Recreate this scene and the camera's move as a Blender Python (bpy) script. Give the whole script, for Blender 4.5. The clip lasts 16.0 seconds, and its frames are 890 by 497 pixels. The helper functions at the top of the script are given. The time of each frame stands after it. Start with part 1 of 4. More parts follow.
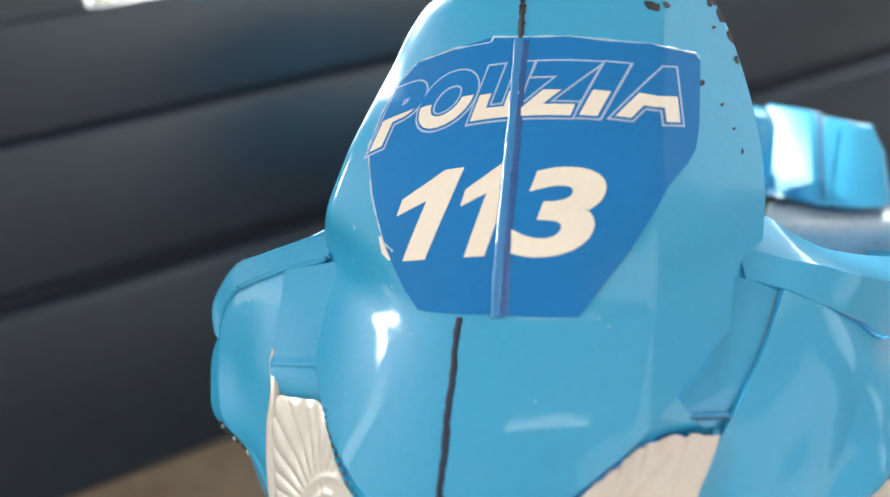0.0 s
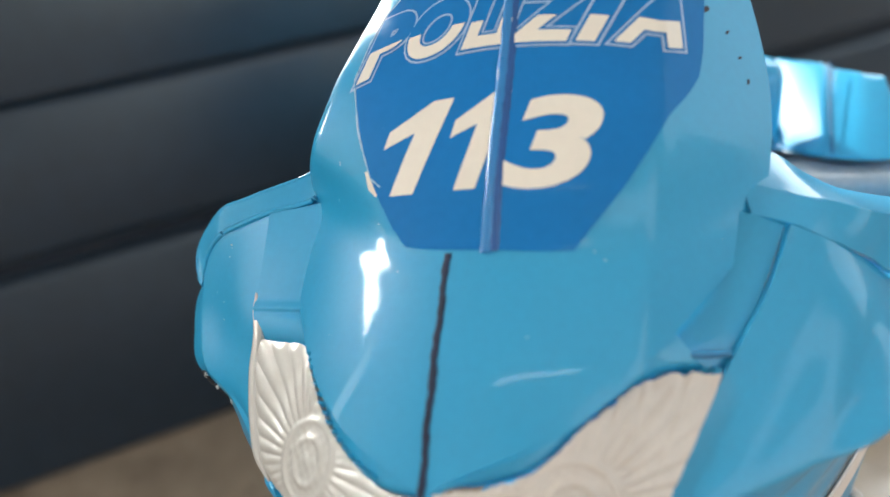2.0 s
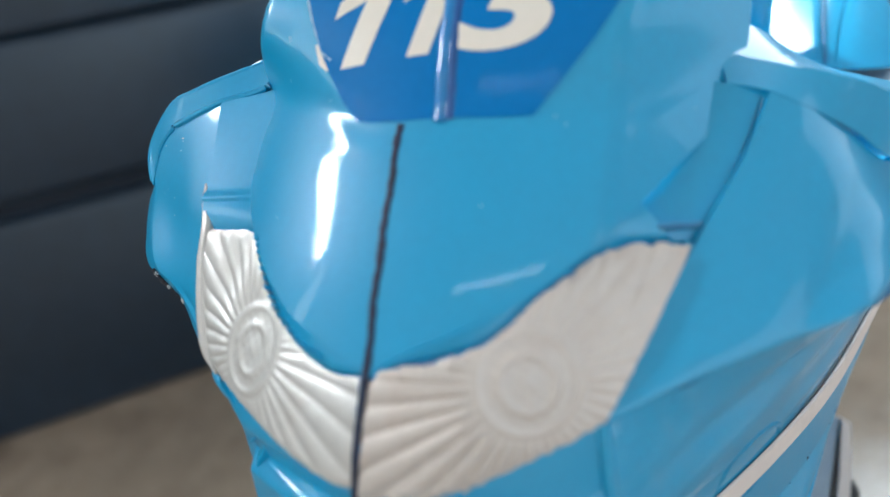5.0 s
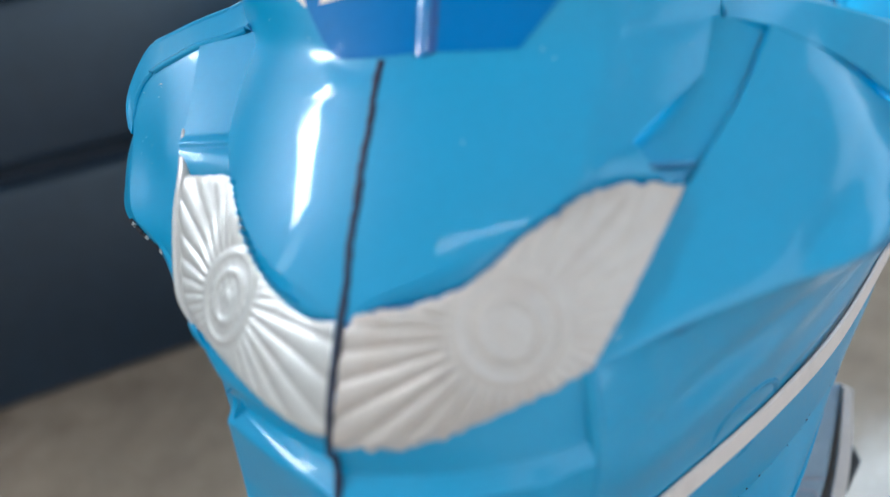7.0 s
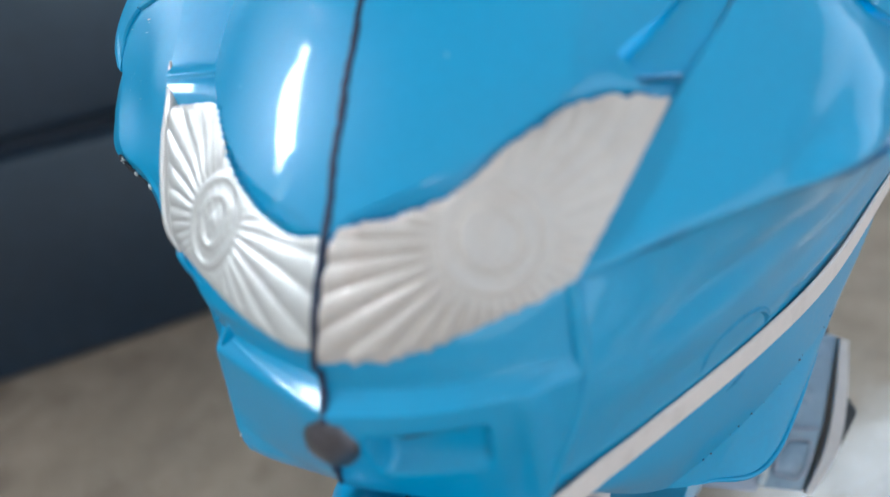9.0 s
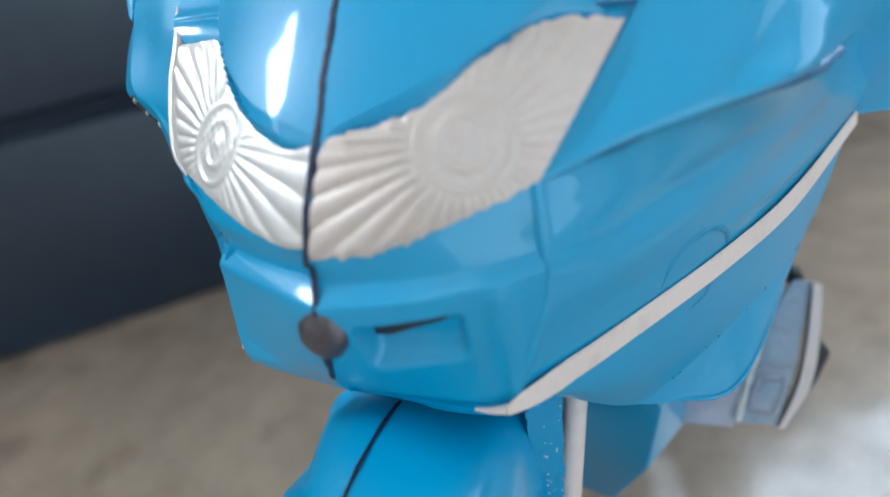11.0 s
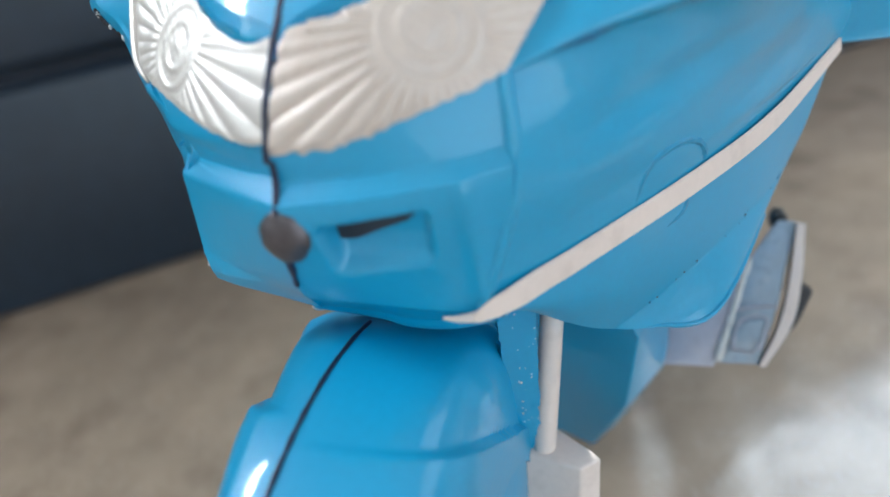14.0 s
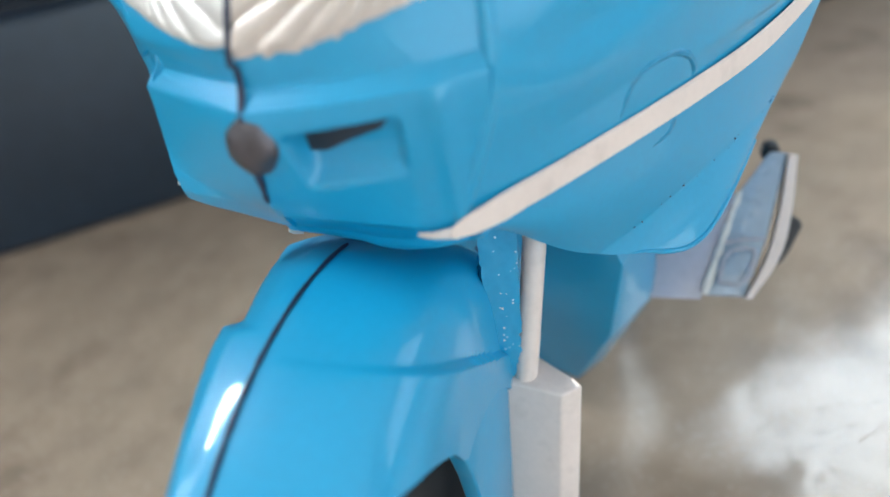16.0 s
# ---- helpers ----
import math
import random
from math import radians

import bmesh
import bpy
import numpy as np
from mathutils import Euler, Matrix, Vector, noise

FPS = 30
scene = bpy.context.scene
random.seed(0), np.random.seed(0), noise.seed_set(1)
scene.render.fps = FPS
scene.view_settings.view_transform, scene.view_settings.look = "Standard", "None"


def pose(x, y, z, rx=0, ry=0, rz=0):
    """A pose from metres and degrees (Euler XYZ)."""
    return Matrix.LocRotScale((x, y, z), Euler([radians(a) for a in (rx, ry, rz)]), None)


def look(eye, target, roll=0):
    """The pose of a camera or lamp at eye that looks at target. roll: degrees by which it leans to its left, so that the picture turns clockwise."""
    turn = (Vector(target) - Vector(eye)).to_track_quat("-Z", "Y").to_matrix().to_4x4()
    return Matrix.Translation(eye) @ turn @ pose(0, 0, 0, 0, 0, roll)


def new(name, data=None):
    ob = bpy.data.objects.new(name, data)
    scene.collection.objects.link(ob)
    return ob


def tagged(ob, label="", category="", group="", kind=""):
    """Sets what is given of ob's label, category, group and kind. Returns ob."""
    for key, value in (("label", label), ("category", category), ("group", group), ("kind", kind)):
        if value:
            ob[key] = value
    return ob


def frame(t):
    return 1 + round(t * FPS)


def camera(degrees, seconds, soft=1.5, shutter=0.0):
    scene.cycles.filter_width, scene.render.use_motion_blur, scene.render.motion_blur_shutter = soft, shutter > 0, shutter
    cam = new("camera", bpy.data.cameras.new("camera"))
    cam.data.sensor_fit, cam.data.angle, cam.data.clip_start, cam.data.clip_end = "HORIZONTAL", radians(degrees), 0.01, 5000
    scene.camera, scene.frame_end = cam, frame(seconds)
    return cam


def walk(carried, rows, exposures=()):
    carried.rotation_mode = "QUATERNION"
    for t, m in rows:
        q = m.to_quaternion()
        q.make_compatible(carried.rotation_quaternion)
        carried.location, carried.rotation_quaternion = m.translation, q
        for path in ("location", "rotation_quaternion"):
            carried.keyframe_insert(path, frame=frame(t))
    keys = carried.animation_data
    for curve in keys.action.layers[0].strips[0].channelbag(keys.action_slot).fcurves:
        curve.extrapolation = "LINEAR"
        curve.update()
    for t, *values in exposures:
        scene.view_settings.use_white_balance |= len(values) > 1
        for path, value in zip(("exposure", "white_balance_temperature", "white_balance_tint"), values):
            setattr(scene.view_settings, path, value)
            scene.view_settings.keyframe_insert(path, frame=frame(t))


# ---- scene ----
cam = camera(68.0, 16.0)
cam.data.dof.use_dof = True
cam.data.dof.focus_distance, cam.data.dof.aperture_fstop = 0.110, 7.4
ROWS = [
    (0, 0.02700, -0.05000, 0.21500, 63.079, 8.004, 15.335),
    (0.5, 0.02738, -0.05024, 0.21255, 63.077, 8.054, 15.441),
    (1, 0.02778, -0.04949, 0.21014, 62.534, 8.027, 15.519),
    (1.5, 0.02743, -0.04933, 0.20778, 62.320, 8.114, 15.614),
    (2, 0.02786, -0.04911, 0.20536, 62.195, 8.142, 15.763),
    (2.5, 0.02747, -0.04951, 0.20354, 61.736, 8.180, 15.729),
    (3, 0.02782, -0.04940, 0.20260, 61.322, 8.396, 15.789),
    (3.5, 0.02928, -0.04945, 0.19921, 61.237, 8.188, 15.831),
    (4, 0.02997, -0.04901, 0.19606, 60.869, 8.212, 15.926),
    (4.5, 0.03134, -0.04802, 0.19206, 60.631, 8.352, 16.069),
    (5, 0.03277, -0.04957, 0.18850, 60.821, 8.305, 16.107),
    (5.2, 0.03311, -0.04980, 0.18671, 60.858, 8.148, 16.265),
    (7.5, 0.03528, -0.04780, 0.18080, 58.745, 8.529, 16.788),
    (8, 0.03612, -0.04775, 0.17858, 58.358, 8.677, 16.864),
    (10.3, 0.04107, -0.06158, 0.16994, 59.285, 8.686, 17.157),
    (10.5, 0.04264, -0.06254, 0.16976, 59.111, 8.921, 17.439),
    (11, 0.04386, -0.06425, 0.16711, 58.989, 9.331, 17.473),
    (11.5, 0.04403, -0.06492, 0.16408, 58.660, 9.190, 17.409),
    (12, 0.04504, -0.06521, 0.16179, 58.305, 9.185, 17.425),
    (12.5, 0.04546, -0.06561, 0.15992, 58.365, 9.070, 17.395),
    (13, 0.04657, -0.06636, 0.15826, 58.304, 9.143, 17.399),
    (13.5, 0.04687, -0.06687, 0.15677, 58.333, 9.042, 17.338),
    (14, 0.04694, -0.06730, 0.15550, 57.850, 8.985, 17.201),
    (14.5, 0.04795, -0.06803, 0.15373, 57.146, 8.806, 17.183),
    (15, 0.04843, -0.06843, 0.15275, 56.454, 8.776, 17.229),
    (15.5, 0.04869, -0.06767, 0.15076, 55.103, 8.685, 17.194),
    (16, 0.04889, -0.06734, 0.14898, 53.951, 8.718, 17.012),
]
EXPOSURES = [(0, 0.89, 6800, 6), (3, 0.59, 6300, 4), (5, 0.61, 5850, 3), (8, 0.665, 5500, 2), (11, 0.78, 5600, 3), (14, 0.90, 5850, 4), (16, 1.12, 6000, 4)]
walk(cam, [(t, pose(x, y, z, rx, ry, rz)) for t, x, y, z, rx, ry, rz in ROWS], EXPOSURES)
# ---- world ----
MM = 0.001
world = bpy.data.worlds.new("sky")
scene.world = world
world.use_nodes = True
wn = world.node_tree.nodes
sky = wn.new("ShaderNodeTexSky")
sky.sky_type = "NISHITA"
sky.sun_disc = False
sky.sun_elevation, sky.sun_rotation = radians(34), radians(-50)
world.node_tree.links.new(sky.outputs[0], wn["Background"].inputs[0])
wn["Background"].inputs[1].default_value = 0.12

# the room stands on the line of the dark panelled wall: u runs along it, v into the room
WALL_A = Vector((-0.173, 0.150, 0.0))
WALL_U = Vector((0.78, 0.625, 0.0)).normalized()
WALL_V = Vector((WALL_U.y, -WALL_U.x, 0.0))
ROOM = Matrix.Translation(WALL_A) @ Matrix((WALL_U, WALL_V, (0, 0, 1))).transposed().to_4x4()


def window_light(name, u, v, z, w, h, facing, power, colour):
    data = bpy.data.lights.new(name, "AREA")
    data.shape, data.size, data.size_y = "RECTANGLE", w, h
    data.energy, data.color = power, colour
    ob = new(name, data)
    eye = ROOM @ Vector((u, v, z))
    ob.matrix_world = look(eye, eye + (ROOM.to_3x3() @ Vector(facing)))
    return ob


window_light("window_light_back", 0.110, -0.03, 0.2715, 0.20, 0.137, (0, 1, 0), 0.4, (0.95, 0.98, 1.0))
window_light("window_light_right", 0.68, -0.03, 0.62, 0.64, 0.56, (0, 1, 0), 6.6, (0.95, 0.98, 1.0))
# slanting strip lamp added in the left window to give the cowl's narrow highlight
strip_light = window_light("window_light_left", -0.38, -0.004, 0.552, 0.40, 0.075, (0, 1, 0), 3.7, (0.97, 0.99, 1.0))
strip_x, strip_z = Vector((-0.879, 0, 0.477)), Vector((0, -1, 0))
strip_turn = Matrix((strip_x, strip_z.cross(strip_x), strip_z)).transposed().to_4x4()
strip_light.matrix_world = ROOM @ Matrix.Translation((-0.38, -0.004, 0.552)) @ strip_turn
window_light("window_light_far_left", -0.97, -0.03, 0.65, 0.44, 0.52, (0, 1, 0), 2.5, (0.95, 0.98, 1.0))
# broad fill lamp added behind the camera, in an assumed opening
window_light("fill_light_south", 0.60, 2.27, 0.87, 2.20, 1.50, (0, -1, 0), 9.5, (1.0, 0.98, 0.95))
# fill lamp added to brighten the right side, in an assumed opening
window_light("fill_light_east", 2.045, 0.80, 0.95, 1.40, 1.20, (-1, 0, 0), 5.2, (0.97, 0.99, 1.0))
tube_light = bpy.data.lights.new("ceiling_tube", "AREA")
tube_light.shape, tube_light.size, tube_light.size_y, tube_light.energy = "RECTANGLE", 1.0, 0.07, 1.2
tube = new("ceiling_tube", tube_light)
tube.matrix_world = ROOM @ pose(-0.66, 1.52, 1.845, 0, 0, 38)
sun = new("sun", bpy.data.lights.new("sun", "SUN"))
sun.data.energy, sun.data.angle, sun.data.color = 5.0, radians(0.6), (1.0, 0.96, 0.90)
SUN_WAY = ROOM.to_3x3() @ Vector((-0.20, -1.0, 0.0)).normalized()
SUN_WAY = (SUN_WAY * math.cos(radians(34)) + Vector((0, 0, math.sin(radians(34))))).normalized()
sun.matrix_world = look(SUN_WAY * 2, (0, 0, 0))


# ---- materials ----
def material(name, colour, rough=0.5, metal=0.0, coat=0.0, spread=0.12, grain=60.0, bump=0.0, bump_scale=200.0,
             stains=6.0, rough_spread=0.1, dirt=None, dirt_amount=0.0, coat_rough=0.05):
    """Base colour with broad stains and fine grain, in object-space metres."""
    m = bpy.data.materials.new(name)
    m.use_nodes = True
    nt = m.node_tree
    b = nt.nodes["Principled BSDF"]
    b.inputs["Roughness"].default_value = rough
    b.inputs["Metallic"].default_value = metal
    b.inputs["Coat Weight"].default_value = coat
    b.inputs["Coat Roughness"].default_value = coat_rough
    tc = nt.nodes.new("ShaderNodeTexCoord")

    def noise_tex(scale, detail):
        n = nt.nodes.new("ShaderNodeTexNoise")
        n.inputs["Scale"].default_value, n.inputs["Detail"].default_value = scale, detail
        nt.links.new(tc.outputs["Object"], n.inputs["Vector"])
        return n

    broad, fine = noise_tex(stains, 4), noise_tex(grain, 6)
    mix = nt.nodes.new("ShaderNodeMath")
    mix.operation = "MULTIPLY_ADD"
    mix.inputs[1].default_value = 0.6
    nt.links.new(broad.outputs["Fac"], mix.inputs[0])
    half = nt.nodes.new("ShaderNodeMath")
    half.operation = "MULTIPLY"
    half.inputs[1].default_value = 0.4
    nt.links.new(fine.outputs["Fac"], half.inputs[0])
    nt.links.new(half.outputs[0], mix.inputs[2])
    ramp = nt.nodes.new("ShaderNodeValToRGB")
    lo, hi = [c * (1 - spread) for c in colour], [min(1, c * (1 + spread)) for c in colour]
    ramp.color_ramp.elements[0].position, ramp.color_ramp.elements[0].color = 0.3, (*lo, 1)
    ramp.color_ramp.elements[1].position, ramp.color_ramp.elements[1].color = 0.7, (*hi, 1)
    nt.links.new(mix.outputs[0], ramp.inputs[0])
    out = ramp.outputs[0]
    if dirt:
        dn = noise_tex(stains * 3.7, 8)
        dr = nt.nodes.new("ShaderNodeValToRGB")
        dr.color_ramp.elements[0].position, dr.color_ramp.elements[1].position = 0.55, 0.75
        dr.color_ramp.elements[1].color = (dirt_amount,) * 3 + (1,)
        nt.links.new(dn.outputs["Fac"], dr.inputs[0])
        mx = nt.nodes.new("ShaderNodeMixRGB")
        mx.inputs[2].default_value = (*dirt, 1)
        nt.links.new(dr.outputs[0], mx.inputs[0])
        nt.links.new(out, mx.inputs[1])
        out = mx.outputs[0]
    nt.links.new(out, b.inputs["Base Color"])
    rr = nt.nodes.new("ShaderNodeMapRange")
    rr.inputs[3].default_value, rr.inputs[4].default_value = max(0.02, rough - rough_spread), min(1, rough + rough_spread)
    nt.links.new(fine.outputs["Fac"], rr.inputs[0])
    nt.links.new(rr.outputs[0], b.inputs["Roughness"])
    if bump:
        bn = noise_tex(bump_scale, 5)
        bp = nt.nodes.new("ShaderNodeBump")
        bp.inputs["Strength"].default_value, bp.inputs["Distance"].default_value = 1.0, bump
        nt.links.new(bn.outputs["Fac"], bp.inputs["Height"])
        nt.links.new(bp.outputs[0], b.inputs["Normal"])
        nt.links.new(bp.outputs[0], b.inputs["Coat Normal"])
    return m


PAINT = material("blue_paint", (0.021, 0.300, 0.535), 0.42, 0.0, 0.55, 0.07, 900, 0.00012, 90, 25, 0.06, coat_rough=0.07)
PAINT.node_tree.nodes["Principled BSDF"].inputs["Specular IOR Level"].default_value = 0.45
DARKLINE = material("dark_filler", (0.008, 0.014, 0.042), 0.5, 0, 0, 0.4, 1500, 0.0001, 900, 200)
STICKER = material("sticker_blue", (0.010, 0.165, 0.44), 0.42, 0, 0.12, 0.08, 700, 0.00010, 90, 30, 0.08)
STICKER.node_tree.nodes["Principled BSDF"].inputs["Specular IOR Level"].default_value = 0.12
FOLD = material("sticker_fold_gloss", (0.012, 0.18, 0.45), 0.3, 0, 0.6, 0.08, 700, 0.00010, 90, 30, 0.08)
OUTLINE = material("sticker_outline", (0.36, 0.47, 0.66), 0.35, 0, 0.3, 0.06, 700, 0, 0, 40)
LETTER = material("sticker_cream", (0.80, 0.70, 0.60), 0.35, 0, 0.3, 0.05, 700, 0, 0, 40)
# darker blues with groove shade put into the colour; first also serves chips
GROOVE_SHADE_CHIP = material("groove_shade_chip", (0.008, 0.12, 0.26), 0.5, 0, 0.2, 0.3, 900, 0.0001, 600, 150)
PRESSED = material("pressed_groove", (0.016, 0.235, 0.43), 0.5, 0, 0.2, 0.2, 900, 0.0001, 600, 150)
# dark tone painting the shade inside the air intake
INTAKE_SHADE = material("intake_dark", (0.026, 0.032, 0.045), 0.6, 0, 0, 0.4, 600, 0.0001, 500, 120)
# darker sticker blue, the fold's shading put into a colour
FOLD_SHADE = material("sticker_fold_shade", (0.006, 0.075, 0.26), 0.4, 0, 0.3, 0.2, 700, 0, 0, 60)
# pale tone of the sticker edge's painted highlight, also for specks and flakes
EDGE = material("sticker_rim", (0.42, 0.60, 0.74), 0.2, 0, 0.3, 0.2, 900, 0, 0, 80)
SILVER = material("lamp_silver", (0.60, 0.555, 0.515), 0.40, 0.30, 0.1, 0.08, 600, 0.00006, 500, 40, 0.1, (0.45, 0.36, 0.30), 0.25)
# silver with a warm reflection put into its colour, for one lens
WARM_SILVER = material("warm_reflection_silver", (0.60, 0.515, 0.455), 0.46, 0.2, 0.1, 0.08, 600, 0.00006, 500, 40, 0.1, (0.50, 0.36, 0.28), 0.3)
CREAM = material("cream_paint", (0.74, 0.625, 0.56), 0.5, 0, 0.1, 0.06, 800, 0.00006, 600, 60, 0.1, (0.35, 0.27, 0.22), 0.2)
METAL = material("bare_metal", (0.12, 0.11, 0.12), 0.42, 0.7, 0, 0.4, 700, 0.0003, 400, 120, 0.12, (0.05, 0.04, 0.04), 0.6)
RUBBER = material("tyre_rubber", (0.02, 0.02, 0.022), 0.65, 0, 0, 0.3, 900, 0.0002, 700, 80)
WORN = material("worn_plastic_edge", (0.62, 0.60, 0.56), 0.5, 0, 0.1, 0.15, 900, 0.0002, 700, 120)
HAZE = material("mauve_grey_plastic", (0.40, 0.39, 0.44), 0.35, 0.0, 0.3, 0.15, 500, 0.0001, 250, 60, 0.1, (0.45, 0.42, 0.42), 0.3)
SMOKE = material("grey_plastic", (0.29, 0.36, 0.43), 0.3, 0.0, 0.4, 0.18, 500, 0.0001, 250, 60, 0.1, (0.55, 0.52, 0.50), 0.4)
CHIP = material("chipped_edge", (0.035, 0.03, 0.035), 0.5, 0.3, 0, 0.5, 1500, 0.0002, 900, 300)
DARKWALL = material("dark_grey_panel", (0.020, 0.033, 0.051), 0.34, 0, 0, 0.25, 120, 0.00005, 60, 7, 0.06)
GAP = material("shadow_gap", (0.010, 0.014, 0.024), 0.7, 0, 0, 0.3, 100, 0, 0, 10)
DARKWALL.node_tree.nodes["Principled BSDF"].inputs["Specular IOR Level"].default_value = 0.5
PLASTER = material("white_plaster", (0.72, 0.70, 0.66), 0.8, 0, 0, 0.05, 80, 0.0004, 60, 3)

# tone of the unseen east wall, dark to keep its reflection dull
GREYWALL = material("grey_plaster", (0.30, 0.30, 0.29), 0.8, 0, 0, 0.06, 80, 0.0004, 60, 3)


def stone_material():
    """Polished stone: beige ground, brown clouds, dull and glossy patches."""
    m = material("mottled_stone", (0.36, 0.275, 0.205), 0.2, 0, 0.0, 0.30, 60, 0.0001, 140, 7, 0.1, (0.12, 0.085, 0.06), 0.75)
    nt = m.node_tree
    tc = [n for n in nt.nodes if n.type == "TEX_COORD"][0]
    b = nt.nodes["Principled BSDF"]
    n = nt.nodes.new("ShaderNodeTexNoise")
    n.inputs["Scale"].default_value, n.inputs["Detail"].default_value = 55, 8
    r = nt.nodes.new("ShaderNodeMapRange")
    r.inputs[1].default_value, r.inputs[2].default_value = 0.35, 0.65
    r.inputs[3].default_value, r.inputs[4].default_value = 0.07, 0.22
    nt.links.new(tc.outputs["Object"], n.inputs["Vector"])
    nt.links.new(n.outputs["Fac"], r.inputs[0])
    # fine dull pits in the polish
    pits = nt.nodes.new("ShaderNodeTexNoise")
    pits.inputs["Scale"].default_value, pits.inputs["Detail"].default_value = 520, 4
    pit = nt.nodes.new("ShaderNodeMapRange")
    pit.inputs[1].default_value, pit.inputs[2].default_value = 0.56, 0.70
    pit.inputs[3].default_value, pit.inputs[4].default_value = 0.0, 0.4
    both = nt.nodes.new("ShaderNodeMath")
    nt.links.new(tc.outputs["Object"], pits.inputs["Vector"])
    nt.links.new(pits.outputs["Fac"], pit.inputs[0])
    nt.links.new(r.outputs[0], both.inputs[0])
    nt.links.new(pit.outputs[0], both.inputs[1])
    nt.links.new(both.outputs[0], b.inputs["Roughness"])
    return m


STONE = stone_material()


# ---- building helpers ----
def spline(points, n):
    """n points on a smooth curve through the given ones."""
    p = np.array(points, float)
    q = np.vstack([2 * p[0] - p[1], p, 2 * p[-1] - p[-2]])
    out = []
    for s in np.linspace(0, len(p) - 1, n):
        i = min(int(s), len(p) - 2)
        t = s - i
        a, b, c, d = q[i:i + 4]
        out.append(0.5 * (2 * b + (c - a) * t + (2 * a - 5 * b + 4 * c - d) * t * t + (3 * b - a - 3 * c + d) * t ** 3))
    return np.array(out)


def surface(net, nu, nv):
    """A smooth sheet through a net of points: nv rows of nu points."""
    rows = [spline(r, nu) for r in net]
    cols = [spline([r[i] for r in rows], nv) for i in range(nu)]
    return np.array(cols).transpose(1, 0, 2)


def normals(g, inside):
    du, dv = np.gradient(g, axis=1), np.gradient(g, axis=0)
    n = np.cross(du, dv)
    n /= np.maximum(np.linalg.norm(n, axis=2, keepdims=True), 1e-9)
    s = np.sign(((g - np.array(inside)) * n).sum())
    return n * s


def grid_mesh(g, thick=0.0, inside=(0, 80, 120), skip=None):
    """Verts (mm) and faces of a sheet; with thick it gets a back and a rim."""
    nv, nu = g.shape[:2]
    n = normals(g, inside)
    verts = list(g.reshape(-1, 3))
    idx = lambda j, i: j * nu + i
    quads = [(idx(j, i), idx(j, i + 1), idx(j + 1, i + 1), idx(j + 1, i)) for j in range(nv - 1) for i in range(nu - 1)
             if not (skip and skip(j, i))]
    faces = list(quads)
    if thick:
        off = len(verts)
        verts += list((g - n * thick).reshape(-1, 3))
        faces += [tuple(off + k for k in reversed(f)) for f in quads]
        count = {}
        for f in quads:
            for a, b in zip(f, f[1:] + f[:1]):
                count[(a, b)] = 1
        faces += [(b, a, a + off, b + off) for a, b in count if (b, a) not in count]
    return verts, faces


def to_bm(verts, faces, scale=MM):
    bm = bmesh.new()
    vs = [bm.verts.new(tuple(float(c) * scale for c in v)) for v in verts]
    for f in faces:
        try:
            bm.faces.new([vs[k] for k in f])
        except ValueError:
            pass
    bmesh.ops.recalc_face_normals(bm, faces=bm.faces)
    return bm


def part(name, bm, mat, parent=None, label="", smooth=True, angle=35):
    me = bpy.data.meshes.new(name)
    for f in bm.faces:
        f.smooth = smooth
    if smooth:
        for e in bm.edges:
            if len(e.link_faces) == 2 and e.calc_face_angle(0) > radians(angle):
                e.smooth = False
    bm.to_mesh(me)
    bm.free()
    me.materials.append(mat)
    ob = new(name, me)
    if parent:
        ob.parent = parent
    if label:
        tagged(ob, label)
    return ob


def sheet(name, g, mat, parent, thick=1.2, label="", skip=None, inside=(0, 80, 120), angle=35):
    return part(name, to_bm(*grid_mesh(g, thick, inside, skip)), mat, parent, label, angle=angle)


def box_bm(lo, hi, bevel=0.4, scale=MM):
    bm = bmesh.new()
    bmesh.ops.create_cube(bm, size=1)
    for v in bm.verts:
        v.co = Vector([(lo[k] + hi[k]) / 2 + v.co[k] * (hi[k] - lo[k]) for k in range(3)]) * scale
    if bevel:
        bmesh.ops.bevel(bm, geom=bm.edges[:], offset=bevel * scale, segments=3, affect="EDGES", profile=0.5)
    return bm


def prism_bm(loop_a, loop_b, bevel=0.5):
    """A solid between two loops of the same number of points (mm)."""
    bm = bmesh.new()
    a = [bm.verts.new(Vector(p) * MM) for p in loop_a]
    b = [bm.verts.new(Vector(p) * MM) for p in loop_b]
    n = len(a)
    bm.faces.new(a)
    bm.faces.new(b[::-1])
    for i in range(n):
        bm.faces.new((a[i], b[i], b[(i + 1) % n], a[(i + 1) % n]))
    bmesh.ops.recalc_face_normals(bm, faces=bm.faces)
    if bevel:
        bmesh.ops.bevel(bm, geom=bm.edges[:], offset=bevel * MM, segments=3, affect="EDGES", profile=0.5)
    return bm


